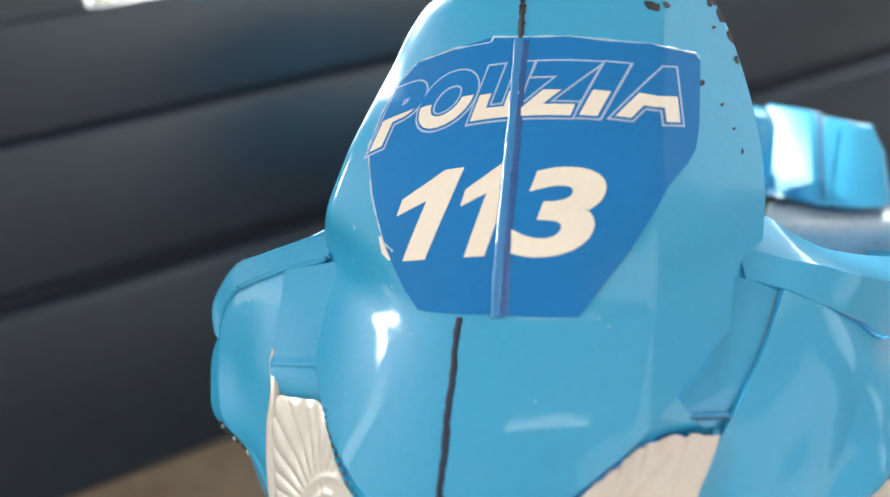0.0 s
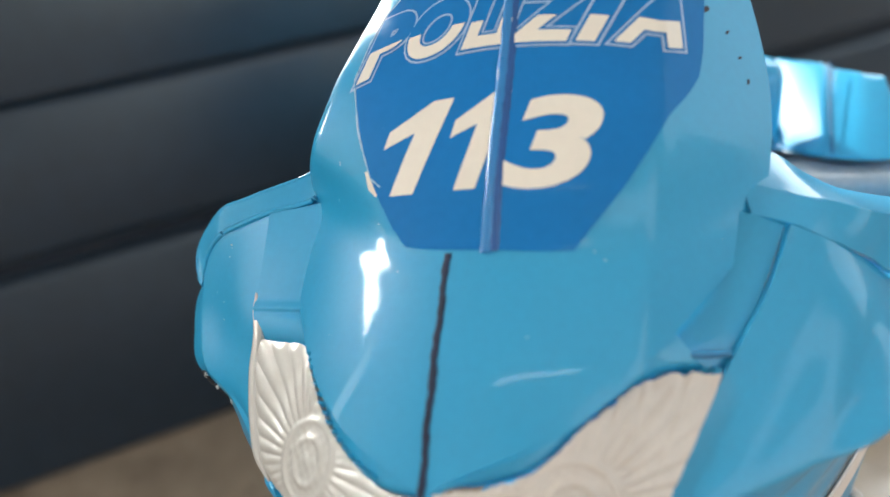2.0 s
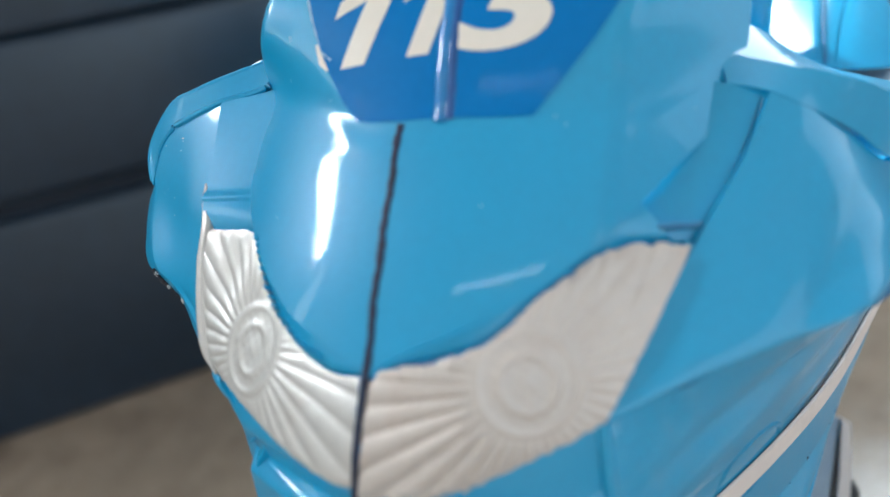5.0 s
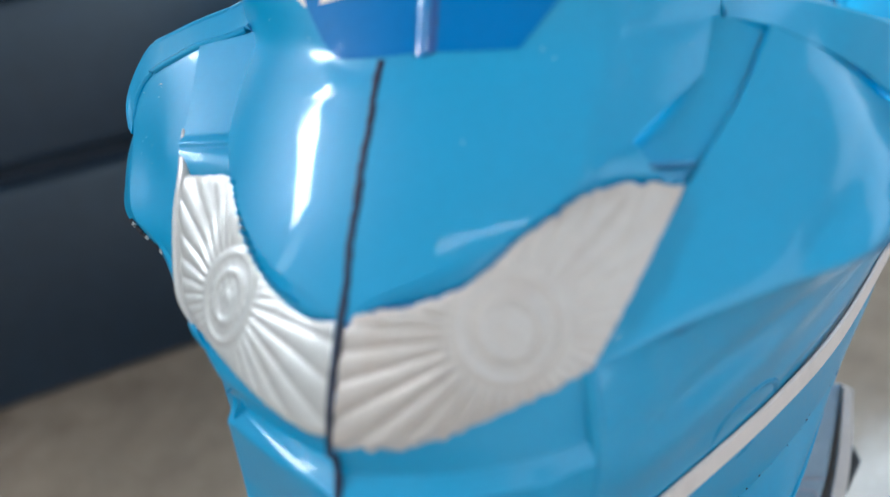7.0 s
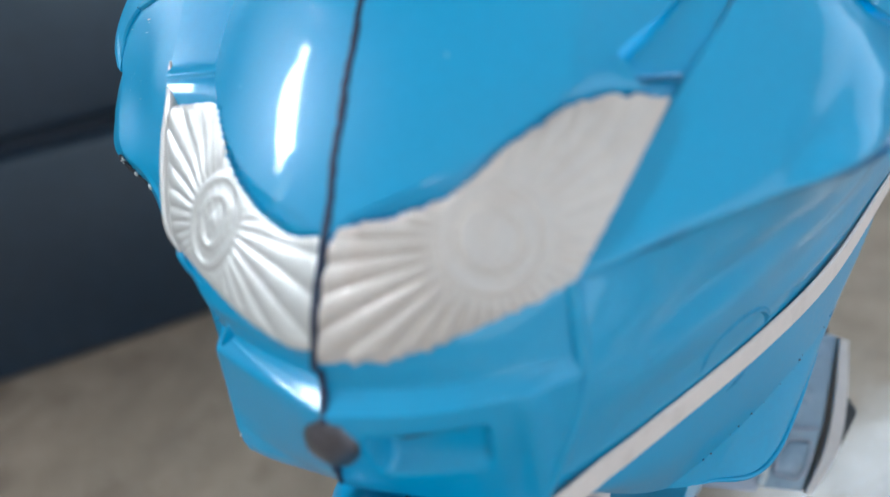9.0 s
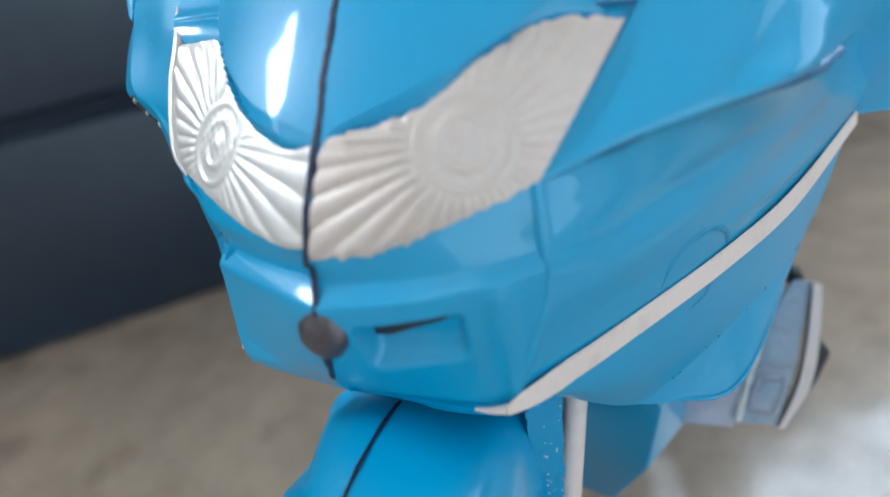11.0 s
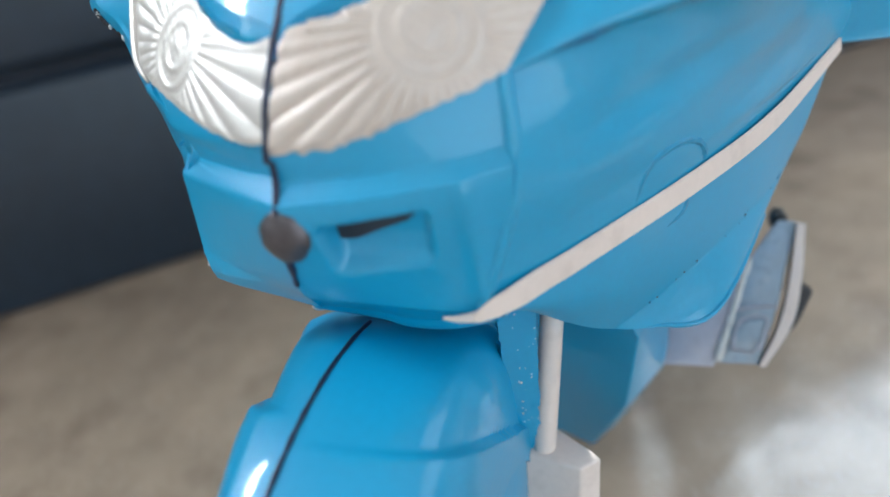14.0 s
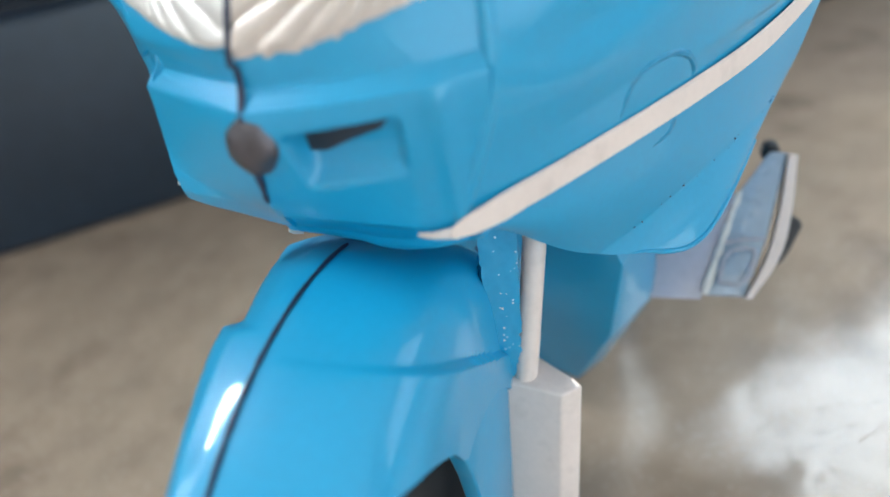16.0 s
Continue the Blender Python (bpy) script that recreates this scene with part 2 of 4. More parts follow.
def tube_bm(path, radius, sides=8, flat=1.0, wobble=0.0, seed=1):
    """A tube along a path (mm); radius a number or one per point; flat squeezes it along Y."""
    path = np.array(path, float)
    rng = np.random.RandomState(seed)
    rad = np.full(len(path), radius) if np.isscalar(radius) else np.array(radius)
    if wobble:
        rad = rad * (1 + wobble * (rng.rand(len(path)) - 0.5) * 2)
    tang = np.gradient(path, axis=0)
    verts, faces = [], []
    for p, t, r in zip(path, tang, rad):
        t = Vector(t).normalized()
        x = Vector((1, 0, 0)) if abs(t.x) < 0.9 else Vector((0, 0, 1))
        y = t.cross(x).normalized()
        x = y.cross(t).normalized()
        for k in range(sides):
            a = 2 * math.pi * k / sides
            verts.append(np.array(p) + r * (np.array(x) * math.cos(a) + np.array(y) * math.sin(a) * flat))
    for j in range(len(path) - 1):
        for k in range(sides):
            faces.append((j * sides + k, j * sides + (k + 1) % sides, (j + 1) * sides + (k + 1) % sides, (j + 1) * sides + k))
    faces.append(tuple(range(sides))[::-1])
    faces.append(tuple((len(path) - 1) * sides + k for k in range(sides)))
    return to_bm(verts, faces)


# ---- the room ----
def room_box(name, lo, hi, mat, label, bevel=0.0):
    bm = box_bm(lo, hi, bevel, 1.0)
    ob = part(name, bm, mat, None, label, smooth=False)
    ob.matrix_world = ROOM
    return tagged(ob, label, name.split("_")[0], kind="structure")


floor = room_box("floor", (-1.25, -0.12, -0.04), (2.05, 2.25, 0.0), STONE, "glossy beige and brown mottled stone floor")

# low dark wall of horizontal boards, the window above it
wall_back = tagged(new("wall_north"), "dark grey wall of wide horizontal boards with gaps", "wall", kind="structure")
wall_back.matrix_world = ROOM
part("backing", box_bm((-1.25, -0.10, 0.0), (2.05, -0.007, 0.2025), 0, 1.0), GAP, wall_back, smooth=False)
for z0, z1 in ((0.0, 0.0970), (0.1035, 0.1625), (0.1633, 0.203)):
    part("board", box_bm((-1.25, -0.012, z0), (2.05, 0.0, z1), 0.005 if z0 < 0.15 else 0.0015, 1.0), DARKWALL, wall_back)
WINDOWS = ((-1.20, -0.74, 0.38, 0.92), (-0.64, -0.19, 0.40, 0.70), (0.010, 0.21, 0.203, 0.375), (0.36, 1.0, 0.34, 0.90))
edges = [-1.25] + [u for w in WINDOWS for u in w[:2]] + [2.05]
for u0, u1 in zip(edges[::2], edges[1::2]):
    part("post", box_bm((u0, -0.10, 0.203), (u1, 0.0, 1.30), 0, 1.0), DARKWALL, wall_back)
for u0, u1, z0, z1 in WINDOWS:
    part("lintel", box_bm((u0, -0.10, z1), (u1, 0.0, 1.30), 0.002, 1.0), DARKWALL, wall_back)
    if z0 > 0.21:
        part("sill", box_bm((u0, -0.10, 0.203), (u1, 0.0, z0), 0.002, 1.0), DARKWALL, wall_back)
# unseen walls and ceiling, added to bounce light back onto the toy
room_box("wall_upper", (-1.25, -0.10, 1.30), (2.05, 0.0, 1.85), PLASTER, "unseen plain white plaster wall above the window")
room_box("wall_west", (-1.30, -0.10, 0.0), (-1.25, 2.25, 1.85), PLASTER, "unseen plain white plaster wall")
# unseen wall left open round the added east fill lamp
for name, v0, v1, z0, z1 in (("wall_east_under", -0.10, 2.25, 0.0, 0.35), ("wall_east_back", -0.10, 0.10, 0.35, 1.55), ("wall_east_front", 1.50, 2.25, 0.35, 1.55), ("wall_east_top", -0.10, 2.25, 1.55, 1.85)):
    room_box(name, (2.05, v0, z0), (2.10, v1, z1), GREYWALL, "unseen grey plaster wall round the fill lamp's opening")
# unseen wall left open round the added south fill lamp
room_box("wall_south", (-1.30, 2.25, 0.0), (2.10, 2.30, 0.10), PLASTER, "unseen white plaster wall under the fill lamp's opening")
room_box("wall_south_left", (-1.30, 2.25, 0.10), (-0.50, 2.30, 1.65), PLASTER, "unseen white plaster wall beside the fill lamp's opening")
room_box("wall_south_right", (1.70, 2.25, 0.10), (2.10, 2.30, 1.65), PLASTER, "unseen white plaster wall beside the fill lamp's opening")
room_box("wall_south_top", (-1.30, 2.25, 1.65), (2.10, 2.30, 1.85), PLASTER, "unseen white plaster wall over the fill lamp's opening")
room_box("ceiling", (-1.30, -0.10, 1.85), (2.10, 2.30, 1.90), PLASTER, "unseen plain white ceiling")

# ---- the toy motorcycle ----
bike = tagged(new("toy_motorcycle"), "sky-blue toy police motorcycle with worn paint and sticker on stone floor", "toy motorcycle")

# central cowl with its windscreen: an ellipse at each height, cut at its left and right edges
COWL_Z = [202.0, 200.5, 196, 187, 177, 169, 162, 158, 155, 152, 148.7, 145, 142.3, 140.6, 139.0, 137.8]
COWL_R = [22, 31, 37, 41, 43.7, 44.5, 43.9, 43.0, 39.3, 33.2, 26.4, 19, 12.7, 7.4, 2.6, 0.6]
COWL_L = [-7.5, -10.3, -14, -18.8, -22.9, -26.0, -28.9, -30.2, -29.2, -26.8, -23.4, -18.5, -13.4, -8.2, -3.0, -0.6]
COWL_NEG = [-z for z in COWL_Z]
MID_Z = [130, 138.6, 143, 148, 153, 158, 162, 170, 180, 190, 200, 206]
MID_Y = [-0.6, 6.3, 9.9, 14.5, 19.7, 25.2, 29.5, 35, 44.5, 53.5, 62, 67]
SHIFT_Z, SHIFT_X = [138, 150, 162, 206], [0.5, 4.0, 5.5, 6.5]


PROFILE = spline(list(zip(MID_Z, MID_Y)), 90)


CREASE_U = 0.55


def cowl_y(x, z):
    """Rounded in the middle, flatter beside the sticker, a plain facet past the crease on one side."""
    x0 = np.interp(z, SHIFT_Z, SHIFT_X)
    u = np.clip((x - x0) / 40.0, -0.999, 0.999)
    s = 30.0 * (1 - np.sqrt(1 - u * u))
    if u < 0:
        k = min(1.0, max(0.0, (z - 162) / 15))
        top = min(1.0, max(0.0, (z - 180) / 14))
        s *= 1 - 0.84 * k * k * (3 - 2 * k) * (1 - top * top * (3 - 2 * top))
        # edge rolled wide near the top of the screen
        s += 0.06 * max(0.0, 6 - x + np.interp(-z, COWL_NEG, COWL_L)) ** 2 * min(1.0, max(0.0, (z - 183) / 9))
        # small dents where the sticker's lower corner was rubbed down
        near = math.exp(-((x + 8.5) / 4.5) ** 2 - ((z - 162.5) / 4.5) ** 2)
        s += near * (0.16 * math.sin(z * 1.55 + 0.5 * x) + 0.05 * math.sin(z * 3.7 - x))
    elif u > CREASE_U - 0.06:
        base = 30.0 * (1 - math.sqrt(1 - CREASE_U ** 2))
        k = min(1.0, (u - CREASE_U + 0.06) / 0.12)
        s += (base + (u - CREASE_U) / (0.96 - CREASE_U) * (21.6 - base) - s) * k * k * (3 - 2 * k)
    return np.interp(z, PROFILE[:, 0], PROFILE[:, 1]) + s


def cowl_point(x, z, off=0.0):
    y = cowl_y(x, z)
    if not off:
        return np.array((x, y, z))
    gx = (cowl_y(x + 0.1, z) - cowl_y(x - 0.1, z)) / 0.2
    gz = (cowl_y(x, z + 0.5) - cowl_y(x, z - 0.5)) / 1.0
    n = np.array((gx, -1.0, gz))
    return np.array((x, y, z)) + off * n / np.linalg.norm(n)


def cowl_grid(nu=90, nv=110):
    knots = spline([(z, r, l) for z, r, l in zip(COWL_Z, COWL_R, COWL_L)], nv)
    rows = []
    for z, r, l in knots:
        x0 = np.interp(z, SHIFT_Z, SHIFT_X)
        a0, a1 = (math.asin(max(-0.995, min(0.995, (e - x0) / 40.0))) for e in (l, r))
        xs = x0 + 40.0 * np.sin(np.linspace(a0, a1, nu))
        row = [cowl_point(x, z) for x in xs]
        roll = [row[0] + (-1.3 * math.sin(a), 1.9 * (1 - math.cos(a)) + 0.6 * math.sin(a), 0) for a in (1.5, 1.1, 0.75, 0.4)]
        rows.append(roll + row + [row[-1] + (0.1, 0.5, 0), row[-1] + (-0.3, 1.4, 0)])
    return np.array(rows)


cowl = sheet("front_cowl", cowl_grid(), PAINT, bike, 0.7, "glossy sky-blue front cowl and windscreen", angle=30)

# headlights: ribbed silver lenses, one on each side of the middle seam
LAMP_TOP = [(0.3, 6.0, 138.0), (8, 7.4, 139.4), (14, 9.8, 141.2), (21, 16, 145.2), (28, 22, 147), (36.3, 25.6, 144.8)]
LAMP_LOW = [(-1.6, -2.2, 124.6), (6.5, -1, 125.4), (13, 1.2, 126.8), (18, 4, 128), (22.5, 6.6, 128.8), (26.4, 9, 129.8)]


def seam_x(z):
    """Where the joint of the two halves runs, a little off the middle."""
    return float(np.interp(z, [102, 106, 112, 116, 125, 138], [-4.6, -3.0, -1.6, -1.4, -1.9, -0.9]))


LAMP_TOP_LEFT = [(-1.8, 5.7, 137.4), (-5.8, 6.8, 136.6), (-9.8, 8.7, 137.1), (-14.6, 11.7, 139.0), (-18.4, 15.2, 141.8), (-21.4, 19.3, 145.4), (-23.6, 22.8, 148.0), (-28.0, 23.6, 148.0), (-32.2, 24.4, 147.6)]
LAMP_LOW_LEFT = [(-1.5, -1.8, 126.4), (-6.5, -0.6, 126.1), (-12.6, 1.9, 127.0), (-18.6, 5.0, 128.5), (-25.2, 9.1, 130.8), (-28.4, 11.2, 132.4), (-30.2, 13.0, 133.8), (-31.6, 16.2, 137.2), (-32.8, 21.0, 142.6)]


def lamp_grid(side, nu=150, nv=90):
    top, low = spline(LAMP_TOP if side > 0 else LAMP_TOP_LEFT, nu), spline(LAMP_LOW if side > 0 else LAMP_LOW_LEFT, nu)
    rag = np.array([noise.noise(Vector((k * 0.16, side * 3.0, 0.4))) + 0.6 * noise.noise(Vector((k * 0.5, side * 5.0, 1.4))) for k in range(nu)])[:, None]
    top, low = top + rag * (0.45 if side > 0 else 0.15) * np.array((0, 0.4, 1)), low + rag[::-1] * (0.5 if side > 0 else 0.2) * np.array((0, 0.4, 1))
    v = np.linspace(0, 1, nv)[:, None, None]
    g = top[None] * (1 - v) + low[None] * v
    g[..., 1] -= (1.2 if side > 0 else 0.7) * np.sin(v[..., 0] * math.pi)
    n = normals(g, (0, 80, 120))
    c = np.array((18.2, 8.4, 136.2) if side > 0 else (-20.6, 10.6, 136.5))
    d = g - c
    # flat coordinates on the lens: across, and up along its slope
    ex = np.array((0.93 * side, 0.37, 0.0))
    ey = np.cross(ex, n[nv // 2, nu // 2])
    ey /= np.linalg.norm(ey)
    px, py = d @ ex * (1.0 if side > 0 else 1.3), d @ ey
    rad, ang = np.hypot(px, py), np.arctan2(py, px)
    inner = np.clip((6 - px) / 12, 0, 1) if side > 0 else 1.0
    ribs = (0.20 + 0.34 * inner if side > 0 else 0.27) * np.abs(np.sin(ang * 19)) ** 0.8 * np.clip((rad - 6.2) / 2.0, 0, 1)
    rings = 0.27 * (np.exp(-((rad - 6.0) / 0.5) ** 2) + np.exp(-((rad - 3.4) / 0.5) ** 2) + 0.8 * np.exp(-(rad / 1.0) ** 2))
    beads = 0.06 * np.sin(px * 3.1) * np.sin(py * 3.1) * np.clip((5.5 - rad) / 1.0, 0, 1)
    edge = np.minimum(np.minimum(v[..., 0], 1 - v[..., 0]) * 14, 1)
    return g + n * ((ribs + rings + beads) * edge + 0.25)[..., None]


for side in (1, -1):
    sheet("headlight", lamp_grid(side), WARM_SILVER if side > 0 else SILVER, bike, 1.0, "silver ribbed headlight lens, warm reflection in its colour" if side > 0 else "bright silver ribbed headlight lens", angle=60)

RIM = [(-35.4, 30.4, 152.6), (-35.0, 28.6, 150.2), (-33.4, 25.0, 147.4), (-33.4, 21.6, 143.4), (-32.4, 17.0, 138.0), (-30.8, 13.2, 133.6), (-28.2, 10.6, 131.4)]
part("lamp_rim", tube_bm(spline(RIM, 40), np.interp(np.linspace(0, 1, 40), [0, 0.15, 0.35, 0.8, 1], [0.15, 0.6, 1.0, 0.9, 0.2]), 10, 1, 0.0, 15), SILVER, bike, "silver outer rim of the headlight")

# blue ledge between the windscreen's lower edge and the headlights
EDGE_R = [(0.0, 7.7, 139.6), (7.4, 9.2, 141.6), (12.7, 11.7, 143.3), (19, 15.5, 146), (26.4, 22.7, 149.5), (30, 27.3, 151)]
LEDGE_R = [(0.0, 7.2, 138.0), (8, 8.6, 139.2), (14, 11.0, 140.9), (21, 17.2, 144.8), (28, 23.2, 146.5), (34, 26.6, 145.6)]
EDGE_L = [(-0.5, 8.4, 139.6), (-8.2, 10.4, 141.8), (-13.4, 13.2, 143.6), (-18.5, 18.0, 146.2), (-23.4, 25.0, 149.6), (-26.8, 31.0, 153)]
LEDGE_L = [(-1.0, 6.6, 136.8), (-6.5, 7.4, 136.6), (-11.4, 9.4, 137.6), (-16.4, 13.6, 140.4), (-20.4, 18.9, 144.8), (-23.6, 23.8, 148.6)]
for upper, lower in ((EDGE_R, LEDGE_R), (EDGE_L, LEDGE_L)):
    tuck = [(x, y + 2.5, z - 3.0) for x, y, z in lower]
    sheet("headlight_bed", surface([upper, [tuple((np.array(a) + b) / 2 + (0, -0.25, 0.2)) for a, b in zip(upper, lower)], lower, tuck], 60, 16), PAINT, bike, 0.8, "sky-blue ledge over the headlight")

# short blue ribs in the gap between windscreen and headlight
def rib_bm(c, seed):
    rng = np.random.RandomState(seed)
    bm = bmesh.new()
    bmesh.ops.create_uvsphere(bm, u_segments=10, v_segments=6, radius=1.0)
    turn = Matrix.Rotation(radians(-28 + 12 * rng.rand()), 3, "Y") @ Matrix.Rotation(radians(25), 3, "X")
    k = 0.85 + 0.3 * rng.rand()
    for v in bm.verts:
        v.co = (turn @ Vector((v.co.x * 0.42 * k, v.co.y * 0.4, v.co.z * 1.0 * k)) + Vector([float(q) for q in c])) * MM
    return bm


RIB_LINE = [(-22.2, 21.6, 147.6), (-20.4, 18.8, 145.4), (-18.2, 15.4, 142.8), (-15.0, 12.3, 140.4), (-11.4, 9.6, 138.8), (-8.4, 8.0, 138.2)]
for k, c in enumerate(spline(RIB_LINE, 17)):
    part("rib", rib_bm(c, 70 + k), PAINT, bike)

# nose under the headlights, one half each side, with an air intake
NOSE = [
    [(-1.4, 0.8, 129.3), (9, 2.4, 130.5), (18, 6.7, 132.5), (26.4, 11.8, 134.5)],
    [(-1.6, -2.0, 124.8), (9, -0.4, 126), (18, 3.9, 128), (26.4, 9, 130)],
    [(-1.5, -2.3, 121.6), (10, -1.0, 122.0), (20, 2.7, 122.5), (27, 7.0, 122.7)],
    [(-1.5, -2.8, 120.8), (10, -1.5, 121.2), (20, 2.1, 121.6), (27.1, 6.5, 121.7)],
    [(-1.4, -4.5, 119.4), (10, -3.0, 119.7), (20, 0.6, 120.0), (27.5, 5.3, 120.2)],
    [(-1.4, -5.1, 118.7), (10, -3.5, 118.9), (20, 0.15, 119.1), (27.6, 4.85, 119.3)],
    [(-1.4, -5.4, 114.5), (10, -3.6, 114.5), (19.5, 0, 114.5), (27, 4.4, 115)],
    [(-3, -3.6, 106), (9, -1.7, 105.5), (17.5, 0.6, 105), (24, 3.0, 105)],
    [(-4.3, -0.5, 100.6), (8.3, 0.0, 98.9), (15.8, 0.6, 99.0), (21.9, 1.8, 99.8)],
    [(-4.6, 0.3, 99.2), (8, 0.8, 97.2), (15.5, 1.0, 97.4), (21.5, 1.6, 98.6)],
    [(-4.6, 2.0, 98.9), (8, 2.6, 96.9), (15.5, 2.8, 97.1), (21.7, 3.2, 98.2)],
    [(-4.6, 16, 98.2), (9, 16, 96.2), (16, 16, 96), (24, 15, 95.6)],
]
LEFT_EDGE_Z, LEFT_EDGE = [98, 102, 106, 109, 118, 123.5, 127, 130, 134.5], [21.4, 22.7, 23.1, 23.2, 23.0, 22.5, 25.6, 27.8, 30.2]


def soft_step(v):
    v = np.clip(v, 0, 1)
    return v * v * (3 - 2 * v)


def nose_grid(side):
    """One half of the nose; the right one has a soft-edged air intake, deep at its inner end."""
    g = surface(NOSE, 90, 150)
    if side < 0:
        edge = np.interp(g[:, -1, 2], LEFT_EDGE_Z, LEFT_EDGE)
        left, right = g[:, :1, 0].copy(), g[:, -1:, 0].copy()
        g[..., 0] = left - (g[..., 0] - left) / (right - left) * (edge[:, None] + left)
        flat = (g[..., 0] - left) / (g[:, -1:, 0] - left)
        straight = g[:, :1, 1] * (1 - flat) + g[:, -1:, 1] * flat
        low = soft_step((107 - g[..., 2]) / 5)
        g[..., 2] += (g[:, :1, 2] * (1 - flat) + g[:, -1:, 2] * flat - g[..., 2]) * low
        keep = soft_step((124 - g[..., 2]) / 2) * soft_step((g[..., 2] - 99) / 4) * 0.85
        g[..., 1] += (straight - g[..., 1]) * keep
        sink = 1 - soft_step((g[..., 0] + 17) / 10) * soft_step((g[..., 2] - 124) / 3.5)
        g[..., 1] -= 3.0 * soft_step((g[..., 2] - 121) / 9) * soft_step((g[..., 0] + 24) / 8) * sink
        g[..., 2] += (g[..., 0] - left) * (-0.05 - 0.17 * np.clip((108 - g[..., 2]) / 6, 0, 1))
        # chin turned under along the lower edge
        under = np.clip(103.5 - g[..., 2], 0, 5)
        g[..., 1] += 0.4 * under
        g[..., 2] -= 0.4 * under
        x, z = g[..., 0], g[..., 2]
        lens = 3.6 - 0.354 * x + 0.70 * (z - 135) - 0.0039 * x * (z - 135)
        low = np.interp(-x, [-p[0] for p in LAMP_LOW_LEFT[:5]], [p[2] for p in LAMP_LOW_LEFT[:5]])
        at_low = 3.6 - 0.354 * x + 0.70 * (low - 135) - 0.0039 * x * (low - 135) + 0.3
        for i in range(g.shape[1]):
            ledge = np.interp(-121.4, -z[:, i], g[:, i, 1])
            t = (z[:, i] - 121.4) / (low[:, i] - 121.4)
            slope = ledge * (1 - t) + at_low[:, i] * t
            g[:, i, 1] = np.where(t > 1, lens[:, i] + 1.2, np.where(t > 0, slope, g[:, i, 1]))
        g[..., 1] += (0.5 + 0.06 * np.abs(x)) * (soft_step((z - 118.9) / 2.0) * (z < 121.4) + (z >= 121.4) * np.clip(1 - (z - 121.4) / 4, 0, 1))
    else:
        x, z = g[..., 0].copy(), g[..., 2].copy()
        ridge = np.exp(-((x - 22.4) / 1.6) ** 2) * np.clip((121 - z) / 3, 0, 1) * np.clip((z - 99) / 3, 0, 1)
        g[..., 1] -= 0.8 * ridge
        a = np.abs(x - 10.4) - (7.4 - 1.6)
        b = np.abs(z - 112.0 - 0.06 * (x - 10)) - (4.6 - 1.6)
        dist = 1.6 - np.hypot(np.maximum(a, 0), np.maximum(b, 0)) - np.minimum(np.maximum(a, b), 0)
        depth = np.interp(x, [3, 6, 17], [4.6, 4.2, 1.6])
        depth *= np.interp(z, [107.5, 110.5, 113], [0.3, 0.75, 1.0])
        g[..., 1] += depth * soft_step(dist / np.interp(z, [108.5, 115], [2.4, 1.1]))
        # lower edge turned under
        under = np.clip(np.interp(x, [-5, 4, 9.3, 16.8, 24], [101.2, 100.8, 100.2, 99.2, 98.4]) - g[..., 2], 0, 3)
        g[..., 1] += 0.9 * under * soft_step((12 - g[..., 1]) / 6)
    return g


CHIN = [
    [(-7, 0.6, 101.0), (4, 1.4, 99.6), (9.5, 1.6, 98.9), (16.5, 1.6, 98.2), (24, 2.4, 98.2)],
    [(-7, 3.2, 97.0), (4, 3.6, 96.2), (9, 3.7, 95.2), (16.5, 3.2, 95.8), (24, 4.0, 96.6)],
    [(-7.6, 7.2, 93.6), (3, 6.8, 92.6), (8.6, 6.4, 91.6), (16.5, 5.2, 93.0), (24, 5.8, 94.8)],
    [(-7, 20, 94), (3, 20, 93.4), (9, 20, 93), (16, 20, 92.4), (24, 18, 92)],
]


for side in (1, -1):
    nose = sheet("nose_panel", nose_grid(side), PAINT, bike, 1.0, "sky-blue lower nose panel" + (" with a recessed air intake" if side > 0 else ""), angle=50)
    if side > 0:
        # dark plate stands in for the shade deep in the intake
        shade_loop = [(4.0, -1.2, 115.9), (9, -1.1, 116.3), (16.2, -0.8, 116.5), (14.6, -0.6, 114.9), (10, -0.8, 113.4), (6.6, -0.8, 112.0), (4.2, -0.9, 112.0)]
        part("intake_shade", prism_bm(shade_loop, [(x, y + 1.5, z) for x, y, z in shade_loop], 0.25), INTAKE_SHADE, nose, "dark plate, painted-in shade of the air intake")
        part("corner_bead", tube_bm(spline([(26.4, 9.6, 130), (27.3, 7.2, 122.5), (27.1, 5.7, 116), (24.3, 3.6, 106.5), (21.6, 2.3, 99.6)], 40), 1.1, 12), PAINT, nose, "rounded edge of the nose panel")

# side panels
RIGHT_STRIP = [
    [(35, 46.2, 160.4), (41, 44.4, 159.6), (45.6, 44.6, 158.2)],
    [(28, 36.2, 153), (36, 35.6, 152.6), (42.4, 37.0, 151.8)],
    [(22, 27.6, 148.4), (30, 27.0, 147.6), (38.4, 29.4, 145.8)],
    [(22, 25.6, 143.6), (30, 25.4, 143.2), (37.4, 27.2, 142.6)],
]
RIGHT_TOP = [
    [(40, 58, 166.0), (46, 58, 163.2), (50.2, 58, 160.0), (57, 60, 156.0), (72, 72, 149), (89, 104, 139)],
    [(40, 49.4, 162.6), (48.2, 48.6, 160.5), (52.6, 49.2, 159.2), (59.6, 50.6, 156.4), (71, 62, 149), (88, 100, 140)],
    [(41, 44.4, 159.6), (46.4, 43.7, 158.3), (51.6, 44.4, 155.4), (57.4, 46.6, 151.4), (66, 54, 143.9), (86, 95, 130.4)],
]
